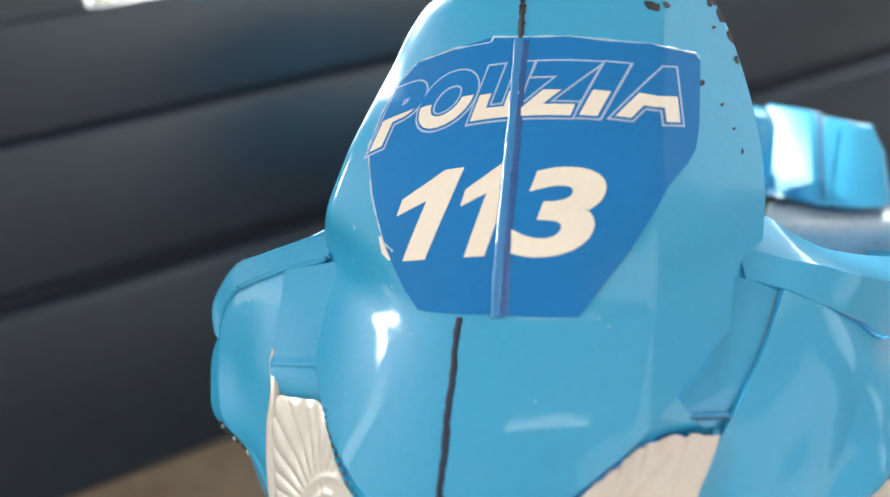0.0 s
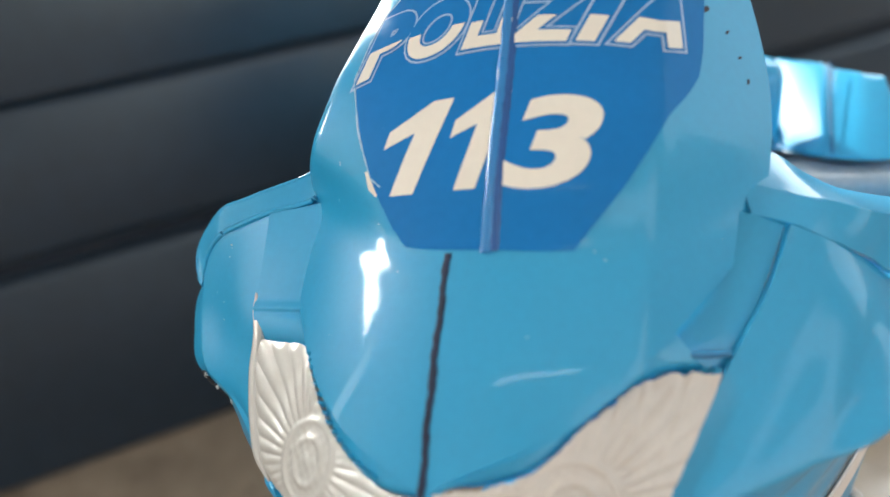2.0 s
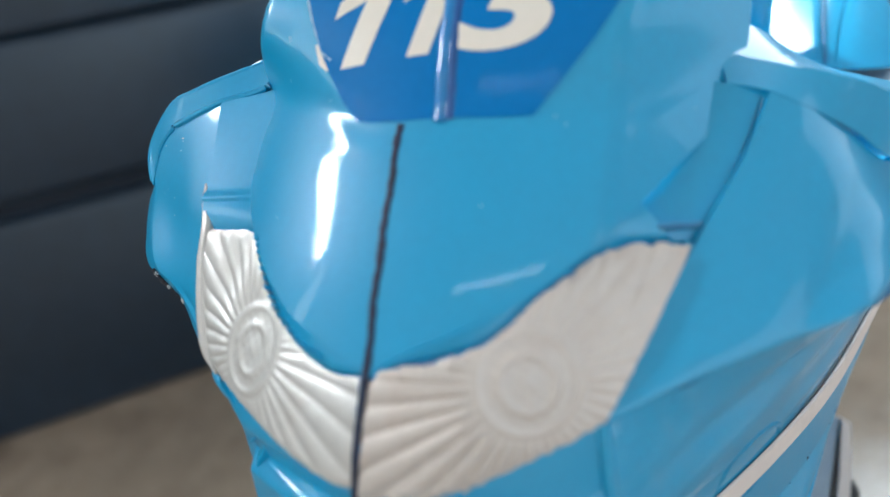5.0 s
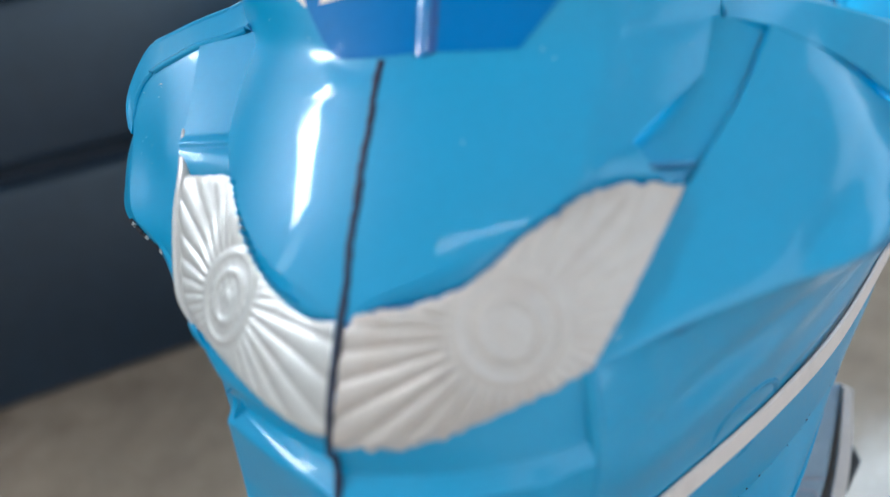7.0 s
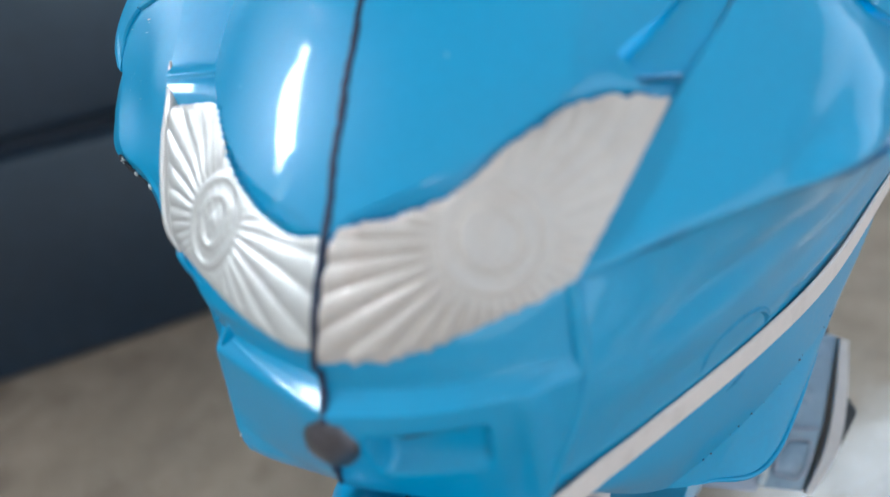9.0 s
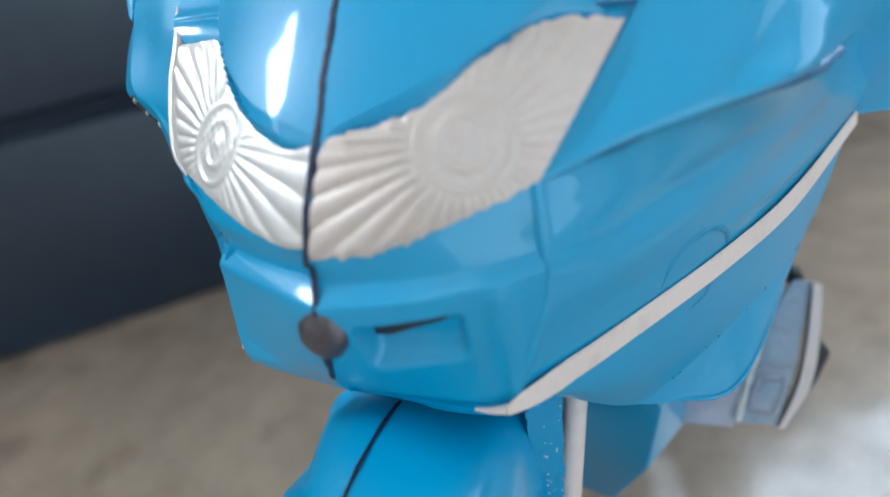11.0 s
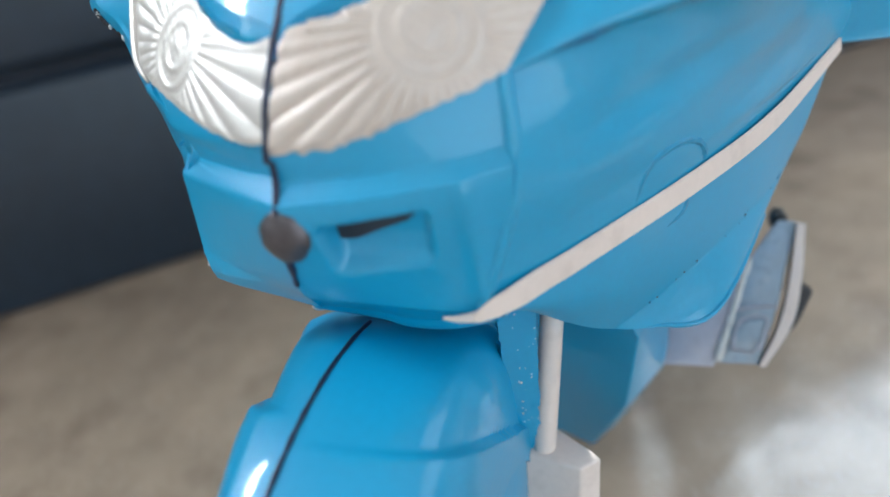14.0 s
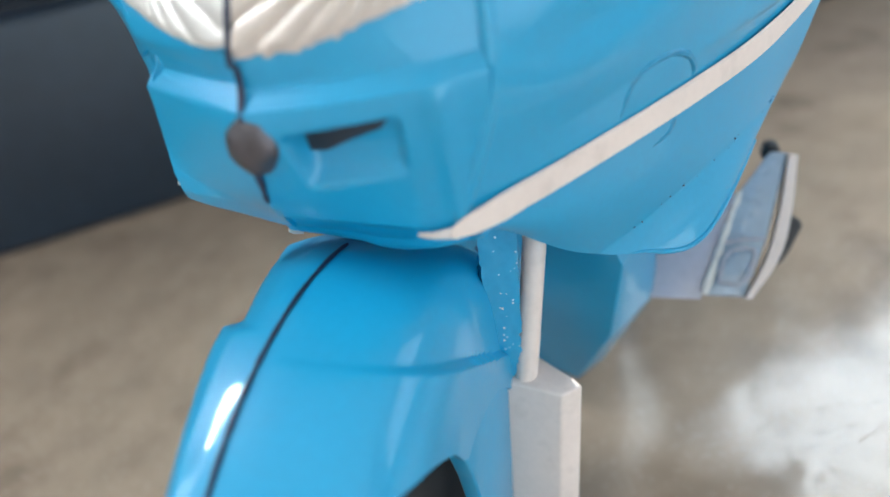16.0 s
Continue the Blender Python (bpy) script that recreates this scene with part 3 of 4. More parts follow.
# a wing whose lip runs out over the lower panel
RIGHT_WING = [
    [(46.2, 43.4, 158.4), (51.5, 44.4, 155.4), (57, 47, 151), (65, 54, 143.5), (86, 95, 130)],
    [(42.6, 35.8, 152.0), (49.5, 37.2, 150.2), (56.8, 40.6, 147.4), (64.6, 50.5, 142), (85, 91, 129)],
    [(37.2, 26.8, 145.4), (46.6, 30.4, 144.8), (54.8, 34.4, 143.2), (64.4, 45, 140.0), (80, 84, 128)],
    [(32.0, 18.2, 138.0), (41.4, 21.8, 138.6), (51.4, 27.6, 139.2), (63.2, 40.0, 138), (77, 80, 126)],
    [(26.9, 9.6, 130.6), (37.0, 15.1, 133.2), (47.6, 21.4, 134.6), (60.2, 31.6, 135.8), (73.0, 72, 129)],
]
RIGHT_LOW = [
    [(27.2, 10.2, 129.6), (36.6, 16.6, 131.6), (47.2, 24.0, 132.3), (59.6, 35.4, 133.0), (73.2, 73, 126)],
    [(27.4, 8.4, 126.6), (37.0, 17.0, 127.0), (48.6, 27.4, 127.4), (60.4, 42.0, 127.4), (74.5, 76, 121)],
    [(27.6, 6, 122), (37.5, 16.8, 121), (49.3, 31, 119.5), (62, 50, 118.5), (77, 78.5, 116)],
    [(27.4, 4.6, 116), (37, 16, 112.5), (49, 31, 111), (62, 51, 111), (76.5, 79, 112)],
    [(21.5, 1.6, 99), (35, 16.5, 101), (50, 34.6, 104), (62, 53, 106.4), (75.5, 78, 110)],
    [(24, 5, 96.5), (36, 18.5, 90), (48.5, 34, 86.5), (60.5, 50.5, 86.5), (70, 68, 96)],
    [(25, 9, 94), (35, 21, 81), (45, 34, 73), (57.2, 46.5, 70), (67, 66, 89)],
]
# bevel, side face, narrow front face and flange of the other side
BEVEL_TOP = [(-20, 50.0, 169.6), (-26, 47.6, 168.3), (-30.6, 45.2, 166.9), (-36.6, 43.0, 165.6), (-42.0, 42.1, 164.1), (-46.0, 42.0, 162.8), (-49.6, 41.2, 159.6), (-52.2, 40.0, 156.0), (-52.0, 37.8, 153.5), (-51.0, 35.8, 151.0)]
BEVEL_LOW = [(-20, 45.4, 165.6), (-25, 43.8, 164.8), (-29.6, 42.4, 163.2), (-36, 41.0, 162.2), (-41.6, 40.2, 160.5), (-46.2, 39.6, 158.6), (-48.9, 38.7, 156.0), (-49.8, 37.4, 153.6), (-50.2, 36.2, 151.8), (-50.4, 35.2, 150.4)]
LEFT_FACE = [
    [(-35.4, 40.8, 162.4), (-41.6, 40.1, 160.5), (-46.2, 39.5, 158.6), (-48.8, 38.8, 156.2)],
    [(-35.6, 35.8, 157), (-41, 36.1, 155.9), (-46, 36.5, 154.2), (-50.0, 36.4, 152.2)],
    [(-35.2, 29.3, 150.4), (-40, 30.6, 150.2), (-45, 32.4, 149.2), (-49.6, 33.6, 148.2)],
    [(-33.4, 24.9, 147.2), (-38, 26.4, 146.2), (-43, 28.0, 145.3), (-47.8, 28.4, 144.4)],
    [(-32.6, 19.4, 141), (-36.6, 21.2, 141.2), (-41.0, 23.0, 141.2), (-45.2, 24.2, 141.0)],
    [(-31.0, 14.4, 134.4), (-32.6, 16.0, 135.4), (-35.0, 18.2, 136.6), (-38.4, 20.2, 137.8)],
    [(-28.6, 10.4, 130.6), (-28.9, 11.0, 130.8), (-29.3, 11.6, 131.0), (-29.8, 12.4, 131.2)],
]
LEFT_FRONT = [
    [(-35.5, 40.6, 162.6), (-30, 41.4, 163.0), (-22, 42.8, 164)],
    [(-35.6, 38.2, 159.8), (-29.5, 38.7, 160.1), (-21, 39.5, 160.8)],
    [(-35.6, 35.6, 157), (-29, 35.9, 157.2), (-20, 36.6, 157.6)],
    [(-35.4, 32.3, 154), (-28.5, 32.5, 154.2), (-19.5, 33.2, 154.5)],
    [(-35.3, 29.9, 152.0), (-28.2, 30.0, 152.1), (-19.2, 30.6, 152.2)],
    [(-35.2, 28.3, 151.2), (-28, 28.3, 151.3), (-19, 29.2, 151.2)],
    [(-35.1, 27.9, 150.6), (-28, 28.0, 150.6), (-18, 28.6, 150.4)],
    [(-34.8, 27.1, 150.0), (-27.4, 26.9, 150.0), (-17.4, 27.3, 149.6)],
    [(-34.2, 26.1, 149.0), (-25.6, 25.6, 149.0), (-16.6, 25.6, 148.6)],
    [(-33.4, 25.4, 147.8), (-24, 24.6, 147.8), (-15.6, 23.8, 147.2)],
    [(-32.2, 24.8, 146.4), (-22.8, 23.8, 146.4), (-14, 21.4, 145.8)],
]
LEFT_FLANGE = [
    [(-49.2, 36.4, 151.8), (-50.1, 36.4, 151.2), (-51.2, 36.8, 150.2)],
    [(-48.8, 33.4, 148.2), (-50.6, 34.0, 147.8), (-52.9, 35.4, 146.8)],
    [(-47.2, 28.6, 144.5), (-49.4, 29.8, 144.3), (-51.9, 31.6, 143.6)],
    [(-44.8, 24.6, 141.0), (-46.8, 25.4, 140.4), (-49.4, 26.8, 139.6)],
    [(-38.0, 20.6, 137.4), (-40.0, 21.8, 136.6), (-42.2, 23.4, 135.4)],
    [(-30.6, 13.6, 131.4), (-34.4, 16.6, 130.6), (-38.4, 19.9, 129.5)],
    [(-26.6, 10.4, 127.6), (-31.4, 14.4, 125.8), (-36.1, 18.9, 123.5)],
    [(-23.4, 8.2, 122.8), (-27.8, 11.6, 121.8), (-32.1, 15.2, 120.5)],
    [(-23.2, 6.4, 118.4), (-26.4, 9.4, 117.8), (-29.3, 12.9, 116.9)],
    [(-23.6, 6.0, 113.4), (-26.4, 9.6, 112.6), (-28.6, 13.1, 111.8)],
]
LEFT_LOW = [
    [(-27.2, 10.4, 131.2), (-28.6, 11.6, 131.6), (-29.8, 13.2, 131.6), (-31.8, 18, 130.6)],
    [(-26.2, 8.8, 130.2), (-27.8, 9.6, 130), (-29.8, 12, 129.5), (-32.4, 20, 128)],
    [(-20.2, 5.6, 123.5), (-20.9, 6.6, 123.5), (-22.2, 9, 123), (-25, 16, 122)],
    [(-22, 4.4, 118), (-22.8, 5.4, 118), (-24.4, 8.5, 118), (-28, 16, 117)],
    [(-20.6, 1.9, 102.6), (-21.2, 2.9, 103.2), (-22.4, 6, 104), (-25.4, 14, 105)],
]
sheet("belly_plate", surface([[(-4, 13, 97.8), (10, 13, 95.9), (26, 13, 94.8)], [(-6, 34, 96), (12, 34, 94), (34, 30, 88)], [(-6, 60, 96), (12, 60, 94), (44, 56, 90)]], 12, 20), PAINT, bike, 1.2, "blue underside of the fairing")
sheet("corner_panel", surface(RIGHT_STRIP, 24, 30), PAINT, bike, 1.2, "narrow sky-blue panel beside the windscreen")
sheet("shoulder_top", surface(RIGHT_TOP[:2], 60, 6), PAINT, bike, 1.4, "sky-blue top of the side fairing")
sheet("shoulder_bevel", surface(RIGHT_TOP[1:], 60, 10), PAINT, bike, 1.4, "sky-blue bevelled shoulder")


def low_grid():
    """The lower panel: soft pressed ridges running up and back, and a belly folded under along a line."""
    g = surface(RIGHT_WING + RIGHT_LOW, 120, 300)
    n = normals(g, (0, 80, 120))
    y, z = g[..., 1], g[..., 2]
    relief = np.zeros_like(y)
    for y0, z0, y1, z1, amp, wide in ((4, 113, 62, 125, 0.5, 3.0), (4, 106, 66, 118, -0.35, 3.0), (10, 119, 40, 126, -0.4, 2.4)):
        t = (y - y0) / (y1 - y0)
        d = z - (z0 + (z1 - z0) * t)
        relief += amp * np.exp(-(d / wide) ** 2) * np.clip(t * 4, 0, 1) * np.clip((1.05 - t) * 3, 0, 1)
    g = g + n * relief[..., None]
    below = np.interp(y, [20, 24.6, 33, 44, 55, 66], [74, 79.2, 83, 87, 89.4, 92]) - z
    fold = np.where(below > 0, np.sqrt(below ** 2 + 0.09) - 0.3, 0) * np.clip((y - 20) / 6, 0, 1)
    return g + np.array((-0.18, -0.86, 0.47)) * 0.6 * fold[..., None]


LOW = low_grid()


def on_low(y, z, off=0.3):
    """The point of the lower panel at this y and z, lifted off it."""
    d = (LOW[..., 1] - y) ** 2 + (LOW[..., 2] - z) ** 2
    k = np.unravel_index(np.argsort(d, axis=None)[:4], d.shape)
    w = 1 / (d[k] + 0.05)
    return np.array((float((LOW[..., 0][k] * w).sum() / w.sum()) + off * 0.75, y - off * 0.6, z))


low_rim = LOW[-1, 52:110]
right_low = sheet("side_panel", LOW, PAINT, bike, 1.4, "sky-blue side panel with pressed ridges")
sheet("shoulder_bevel", surface([BEVEL_TOP, BEVEL_LOW], 70, 10), PAINT, bike, 1.4, "sky-blue bevelled shoulder")
sheet("side_panel", surface(LEFT_FACE, 40, 70), PAINT, bike, 1.0, "sky-blue upper side panel")
sheet("corner_panel", surface(LEFT_FRONT, 24, 70), PAINT, bike, 1.0, "narrow sky-blue panel with a groove over the headlight")
sheet("panel_flange", surface(LEFT_FLANGE, 16, 70), PAINT, bike, 1.2, "sky-blue flange behind the panel, chipped at its edge")
part("bevel_line", tube_bm([p + (0, -0.1, 0.1) for p in spline(BEVEL_LOW, 60)[10:52]], np.interp(np.linspace(0, 1, 42), [0, 0.7, 1], [0.6, 0.5, 0.2]), 8, 1, 0.0, 63), PAINT, bike, "raised line under the bevel")
part("bevel_edge", tube_bm([p + (0.1, 0.3, -0.2) for p in spline(BEVEL_TOP, 70)[8:]], 0.45, 8, 1, 0.0, 65), PAINT, bike, "rounded upper edge of the bevel")
sheet("side_panel", surface(LEFT_LOW, 30, 30), PAINT, bike, 1.4, "sky-blue lower side panel")

# cream stripe along the lower panel
STRIPE = [(20.8, 0.3, 99.7), (28, 7.4, 100.4), (35, 15.4, 101.2), (50.5, 34.2, 103.5), (62.6, 52.2, 105.4), (76, 78, 109.6)]


def stripe_grid():
    line = spline(STRIPE, 90)
    half = np.interp(np.linspace(0, 5, 90), [0, 0.3, 0.8, 4, 5], [0.9, 1.8, 2.3, 2.2, 1.5])[:, None]
    lift = np.interp(np.linspace(0, 5, 90), [0, 0.6, 1.2, 5], [1.1, 0.9, 0.35, 0.25])[:, None]
    out = np.array((0.62, -0.72, -0.12))
    up = np.array((-0.15, -0.1, 0.98))
    rows = []
    for k in (-1, -0.9, 0.74, 0.84):
        rows.append(line + up * (half * k - 0.35) + out * (lift if -0.95 < k < 0.8 else lift - 0.4))
    return np.array(rows)


part("stripe_tip", tube_bm(spline([(16.6, -0.3, 98.9), (18.8, -0.3, 98.9), (21.4, -0.1, 99.3)], 12), np.linspace(0.25, 0.8, 12), 8, 1, 0.0, 55), CREAM, bike, "thin tip of the cream stripe")
part("panel_lip", tube_bm(spline([(36.2, 27.8, 144.0), (31.8, 20.0, 137.6), (26.8, 11.4, 130.2)], 20), 1.4, 10), PAINT, bike, "blue edge behind the headlight's outer end")
part("belly_rim", tube_bm(low_rim, np.interp(np.linspace(0, 1, len(low_rim)), [0, 0.3, 1], [0.05, 0.5, 0.4]), 8, 1, 0.0, 56), PAINT, right_low, "rounded lower rim of the panel")
# darker blue tubes paint the shade of the pressed line
HOOK = [(23.0, 103.8), (23.3, 105.8), (23.8, 108.8), (25.1, 110.8), (27.8, 111.5), (30.8, 111.0), (33.6, 109.2), (35.4, 106.6), (35.2, 105.0)]
HOOK_R = np.interp(np.linspace(0, 1, 50), [0, 0.2, 0.7, 0.9, 1], [0.4, 0.75, 0.75, 0.8, 0.4])
part("pressed_line", tube_bm([on_low(y, z, -0.5) for y, z in spline(HOOK, 50)], HOOK_R, 8, 1, 0.1, 51), PRESSED, right_low, "pressed curved line, shade in its colour")
part("pressed_line", tube_bm([on_low(y, z, -0.45) for y, z in spline([(27, 95.8), (31.7, 97.2), (33.1, 99.3)], 20)], np.interp(np.linspace(0, 1, 20), [0, 0.6, 1], [0.3, 0.7, 0.7]), 8, 1, 0.1, 52), PRESSED, right_low, "pressed curved line, shade in its colour")
# dark line under the lip, its shade painted in
SLOT = [(32.0, 13.2, 131.2), (36.6, 16.0, 132.4), (42, 19.3, 133.4), (48.2, 23.2, 133.8), (55, 27.6, 134.4), (60.5, 33.4, 134.6), (64.5, 42.0, 134.0)]
part("slot_shade", tube_bm(spline(SLOT, 40), np.interp(np.linspace(0, 1, 40), [0, 0.15, 0.3, 0.6, 0.8, 1], [0.2, 0.9, 0.35, 0.5, 1.0, 0.8]), 8, 1, 0.15, 53), GROOVE_SHADE_CHIP, right_low, "slot and painted-in shade under the lip of the panel")
part("stripe_end", tube_bm(spline([(-22.6, 3.0, 103.8), (-23.3, 4.4, 106.0), (-24.2, 6.2, 109.4)], 12), np.linspace(0.75, 0.3, 12), 8, 1, 0.0, 54), CREAM, bike, "end of the cream stripe")
sheet("stripe", stripe_grid(), CREAM, bike, 0.5, "thin cream painted stripe")

# shade of the groove painted as a darker tube
part("groove", tube_bm(spline([(26, 26.0, 147.7), (31.5, 26.4, 147.3), (37.6, 27.8, 146.9)], 16), 0.45, 8, 1, 0.1, 61), GROOVE_SHADE_CHIP, bike, "groove over the headlight, shade in its colour")

sheet("nose_underside", surface(CHIN, 30, 40), PAINT, bike, 0.8, "shaded blue underside of the nose", angle=60)

# middle seam
def cowl_seam():
    return [cowl_point(np.interp(z, [138, 163], [-0.9, -0.3]) + 0.1 * math.sin(z * 0.9) + 0.05 * math.sin(z * 2.9), z, 0.05) for z in np.linspace(161.2, 138.4, 60)]


def mid_path():
    p = cowl_seam()
    p += [np.array((seam_x(z), y - 1.2 * math.sin(s * math.pi) - 0.7, z)) for s, y, z in zip(np.linspace(0, 1, 24), np.linspace(6, -2.2, 24), np.linspace(138, 124.6, 24))]
    p += list(spline([(-1.6, -2.3, 124.6), (-1.5, -3.0, 121.4), (-1.4, -5.1, 118.2), (-1.4, -5.5, 115)], 16))[1:]
    return p


part("seam", tube_bm(mid_path(), 0.52, 8, 0.55, 0.18, 3), DARKLINE, bike, "dark filled joint between the two halves")
part("seam", tube_bm(spline([(-1.7, -5.2, 112.5), (-2.2, -4.6, 109), (-2.9, -3.8, 105.6)], 14), np.linspace(0.75, 0.4, 14), 8, 0.5, 0.3, 5), DARKLINE, bike)

# worn round badge
bm = bmesh.new()
bmesh.ops.create_uvsphere(bm, u_segments=24, v_segments=14, radius=1.0)
for v in bm.verts:
    k = 1 + 0.12 * noise.noise(v.co * 2.1)
    v.co = Vector((v.co.x * 3.7 * k - 1.3, v.co.y * 1.3 * k - 4.9, v.co.z * 3.8 * k + 114.6)) * MM
part("badge", bm, METAL, bike, "dull worn grey metal badge")

# ---- front mudguard, wheel and fork ----
ARC_Y, ARC_Z, ARC_R = -9.0, 40.0, 53.0
GUARD_RIGHT = [(0.0, 0), (2.4, -0.25), (6.5, -0.9), (12.8, -2.2), (17.2, -4.8), (19.8, -10), (20.6, -18), (20.8, -27)]
GUARD_LEFT = [(0.0, 0), (2.2, -0.25), (4.6, -0.9), (7.4, -2.6), (9.6, -6.0), (11.6, -15), (13.4, -31)]
WIDE_AT = [-24, -18, -11, -4, 1, 5, 9, 12, 18, 24, 30, 45]
WIDE = [2.0, 1.7, 1.47, 1.24, 1.10, 1.05, 1.0, 0.93, 0.80, 0.71, 0.64, 0.60]


def guard_grid(side, a0=-58, a1=98):
    """One half of the guard: a section swept round the wheel; the right skirt is cut short in front of the fork."""
    sec = spline(GUARD_RIGHT if side > 0 else GUARD_LEFT, 200)
    rows = []
    for deg in np.linspace(a0, a1, 260):
        a = radians(deg)
        low = np.interp(deg, [5, 8, 11, 20, 26, 45], [-27, -25.5, -20.5, -12.1, -7, -6]) if side > 0 else -31
        last = np.interp(-low, -sec[:, 1], np.arange(200))
        row = []
        for k in np.linspace(0, last, 80):
            x, r = (np.interp(k, np.arange(200), sec[:, c]) for c in (0, 1))
            y, z = ARC_Y - (ARC_R + r) * math.sin(a), ARC_Z + (ARC_R + r) * math.cos(a)
            t = min(1.0, max(0.0, ((75.3 if side > 0 else 80.0) - z - 0.88 * y) / (1.1 if side > 0 else 1.6)))
            flare = (1.45 if side > 0 else 2.7) * t * t * (3 - 2 * t) * min(1, x / 4)
            wide = (np.interp(deg, WIDE_AT, WIDE) - 1) * min(x, 7.2) if side < 0 else 0
            row.append((side * (x + wide + flare), y, z))
        rows.append(row)
    return np.array(rows)


for side in (1, -1):
    sheet("mudguard", guard_grid(side), PAINT, bike, 1.2, "sky-blue front mudguard half", inside=(0, ARC_Y, ARC_Z))
part("seam", tube_bm([(0.1, ARC_Y - (ARC_R + 0.1) * math.sin(a), ARC_Z + (ARC_R + 0.1) * math.cos(a)) for a in np.linspace(radians(-18), radians(95), 70)], 0.36, 8, 1, 0.2, 7), DARKLINE, bike)

part("worn_chip", tube_bm([(-9.4, 10.2, 90.4), (-10.2, 9.3, 91.2), (-10.6, 8.6, 92.0)], np.array([0.5, 0.7, 0.4]), 6, 1, 0.3, 71), WORN, bike, "worn pale corner of the mudguard")

wheel = part("front_wheel", tube_bm([(0, ARC_Y + 33 * math.sin(a), ARC_Z + 33 * math.cos(a)) for a in np.linspace(0, 2 * math.pi, 60)], 9.0, 16), RUBBER, bike, "black rubber front tyre")

for x0 in (20.5, -20.0):
    plan = ((0.2, 13.7), (11.4, 12.0), (14.8, 15.0), (13.0, 16.6), (5.6, 21.1), (-1.3, 16.0))
    leg = part("fork_leg", prism_bm([(x0 + x, y, 55) for x, y in plan], [(x0 + x - 1, y - 12, 6) for x, y in plan], 0.5), CREAM, bike, "cream lower fork leg")
    part("fork_tube", tube_bm([(x0 + 6.9, 27, 92) if x0 > 0 else (x0 + 9.5, 24, 82), (x0 + (4.0 if x0 > 0 else 8), 16.1, 54)], 2.15, 16), CREAM, leg, "cream fork tube")
def rough_edge_bm():
    """A rough broken strip of paint between the guard and the fork."""
    rng = np.random.RandomState(12)
    rows = []
    for z in np.linspace(92, 52, 44):
        k = (92 - z) / 40
        rows.append([(x + 0.07 * rng.randn(), 14.6 + 2.6 * f + 0.1 * rng.randn() - 1.2 * k, z) for f, x in zip(np.linspace(0, 1, 9), np.linspace(19.4, 25.6 - 1.7 * k + 0.1 * rng.randn(), 9))])
    return to_bm(*grid_mesh(np.array(rows), 2.0, (20, 60, 70)))


rough = part("mudguard_edge", rough_edge_bm(), PAINT, bike, "rough blue edge behind the mudguard", angle=80)
rng = random.Random(31)
for k in range(26):
    bm = bmesh.new()
    bmesh.ops.create_icosphere(bm, subdivisions=1, radius=rng.uniform(0.12, 0.3) * MM)
    z = rng.uniform(56, 89)
    q = (89 - z) / 40
    f = rng.choice((rng.uniform(0.35, 1.0), rng.uniform(0.38, 0.5)))
    bmesh.ops.translate(bm, verts=bm.verts, vec=Vector((19.4 + (5.9 - 1.7 * q) * f, 14.5 + 2.6 * f - 1.2 * q, z)) * MM)
    part("paint_flake", bm, EDGE if k % 3 else WORN, rough)
BRACE = [(-11.6, 67), (-9.5, 58), (-8.2, 48), (-9, 14), (12, 14), (16.5, 52), (10, 62), (0, 67)]
part("mudguard_brace", prism_bm([(18.6, y, z) for y, z in BRACE], [(21.6, y, z) for y, z in BRACE], 0.5), PAINT, bike, "blue bracket between mudguard and fork")

# engine block behind the fork
part("engine_block", prism_bm([(-8, 55, 88), (35, 30, 88), (41, 30.5, 71), (37.9, 37.4, 45.6), (28.8, 47, 20.8), (0, 54, 25), (-8, 57, 45)],
                              [(-8, 62, 92), (42, 58, 92), (46.5, 58, 66), (46, 57, 42), (34, 56, 19.5), (0, 60, 24.5), (-8, 62, 42)], 0.6), PAINT, bike, "blue engine housing")
part("chassis", prism_bm([(-8, 53, 112), (44, 53, 112), (40, 53, 62), (36, 53, 44), (-6, 53, 44)],
                         [(-38, 150, 120), (52, 150, 120), (40, 150, 66), (34, 150, 0.5), (-34, 150, 0.5)], 2), PAINT, bike, "blue lower body standing on the floor")
# cylinder head at the side
def behind(loop, x=0.6, y=8.0, z=-6.0):
    return [(a + x, b + y, c + z) for a, b, c in loop]


HEAD = [(56.4, 55.0, 44.6), (65.4, 55.2, 44.8), (69.6, 66.5, 53.6), (73.6, 82.6, 66.0), (69.8, 83.0, 66.2), (63.6, 74.9, 60.1)]
TAIL = [(72.0, 82, 133), (90, 88, 133), (104, 100, 128), (104, 100, 108), (90, 88, 106.5), (75.6, 82, 107.5)]
part("rear_fairing", prism_bm(TAIL, [(x + 4, y + 34, z - 2) for x, y, z in TAIL], 1.5), PAINT, bike, "sky-blue rear side fairing")
cyl = part("cylinder_head", prism_bm(HEAD, behind(HEAD), 0.6), SMOKE, bike, "grey-blue worn plastic cylinder head")
RIM_OUT = [(75.4, 82.0, 65.6), (74.4, 71.7, 57.6), (72.2, 63.0, 50.9), (66.6, 55.0, 44.7)]
RIM_IN = [(73.6, 82.2, 66.0), (72.0, 71.4, 57.3), (69.6, 62.6, 50.6), (65.4, 55.0, 44.7)]
rim_front = [tuple(p + (0, -0.9, 0.6)) for p in spline(RIM_OUT, 12)] + [tuple(p + (0, -0.9, 0.6)) for p in spline(RIM_IN, 12)[::-1]]
part("cover_rim", prism_bm(rim_front, behind(rim_front), 0), CREAM, cyl, "worn cream rim")
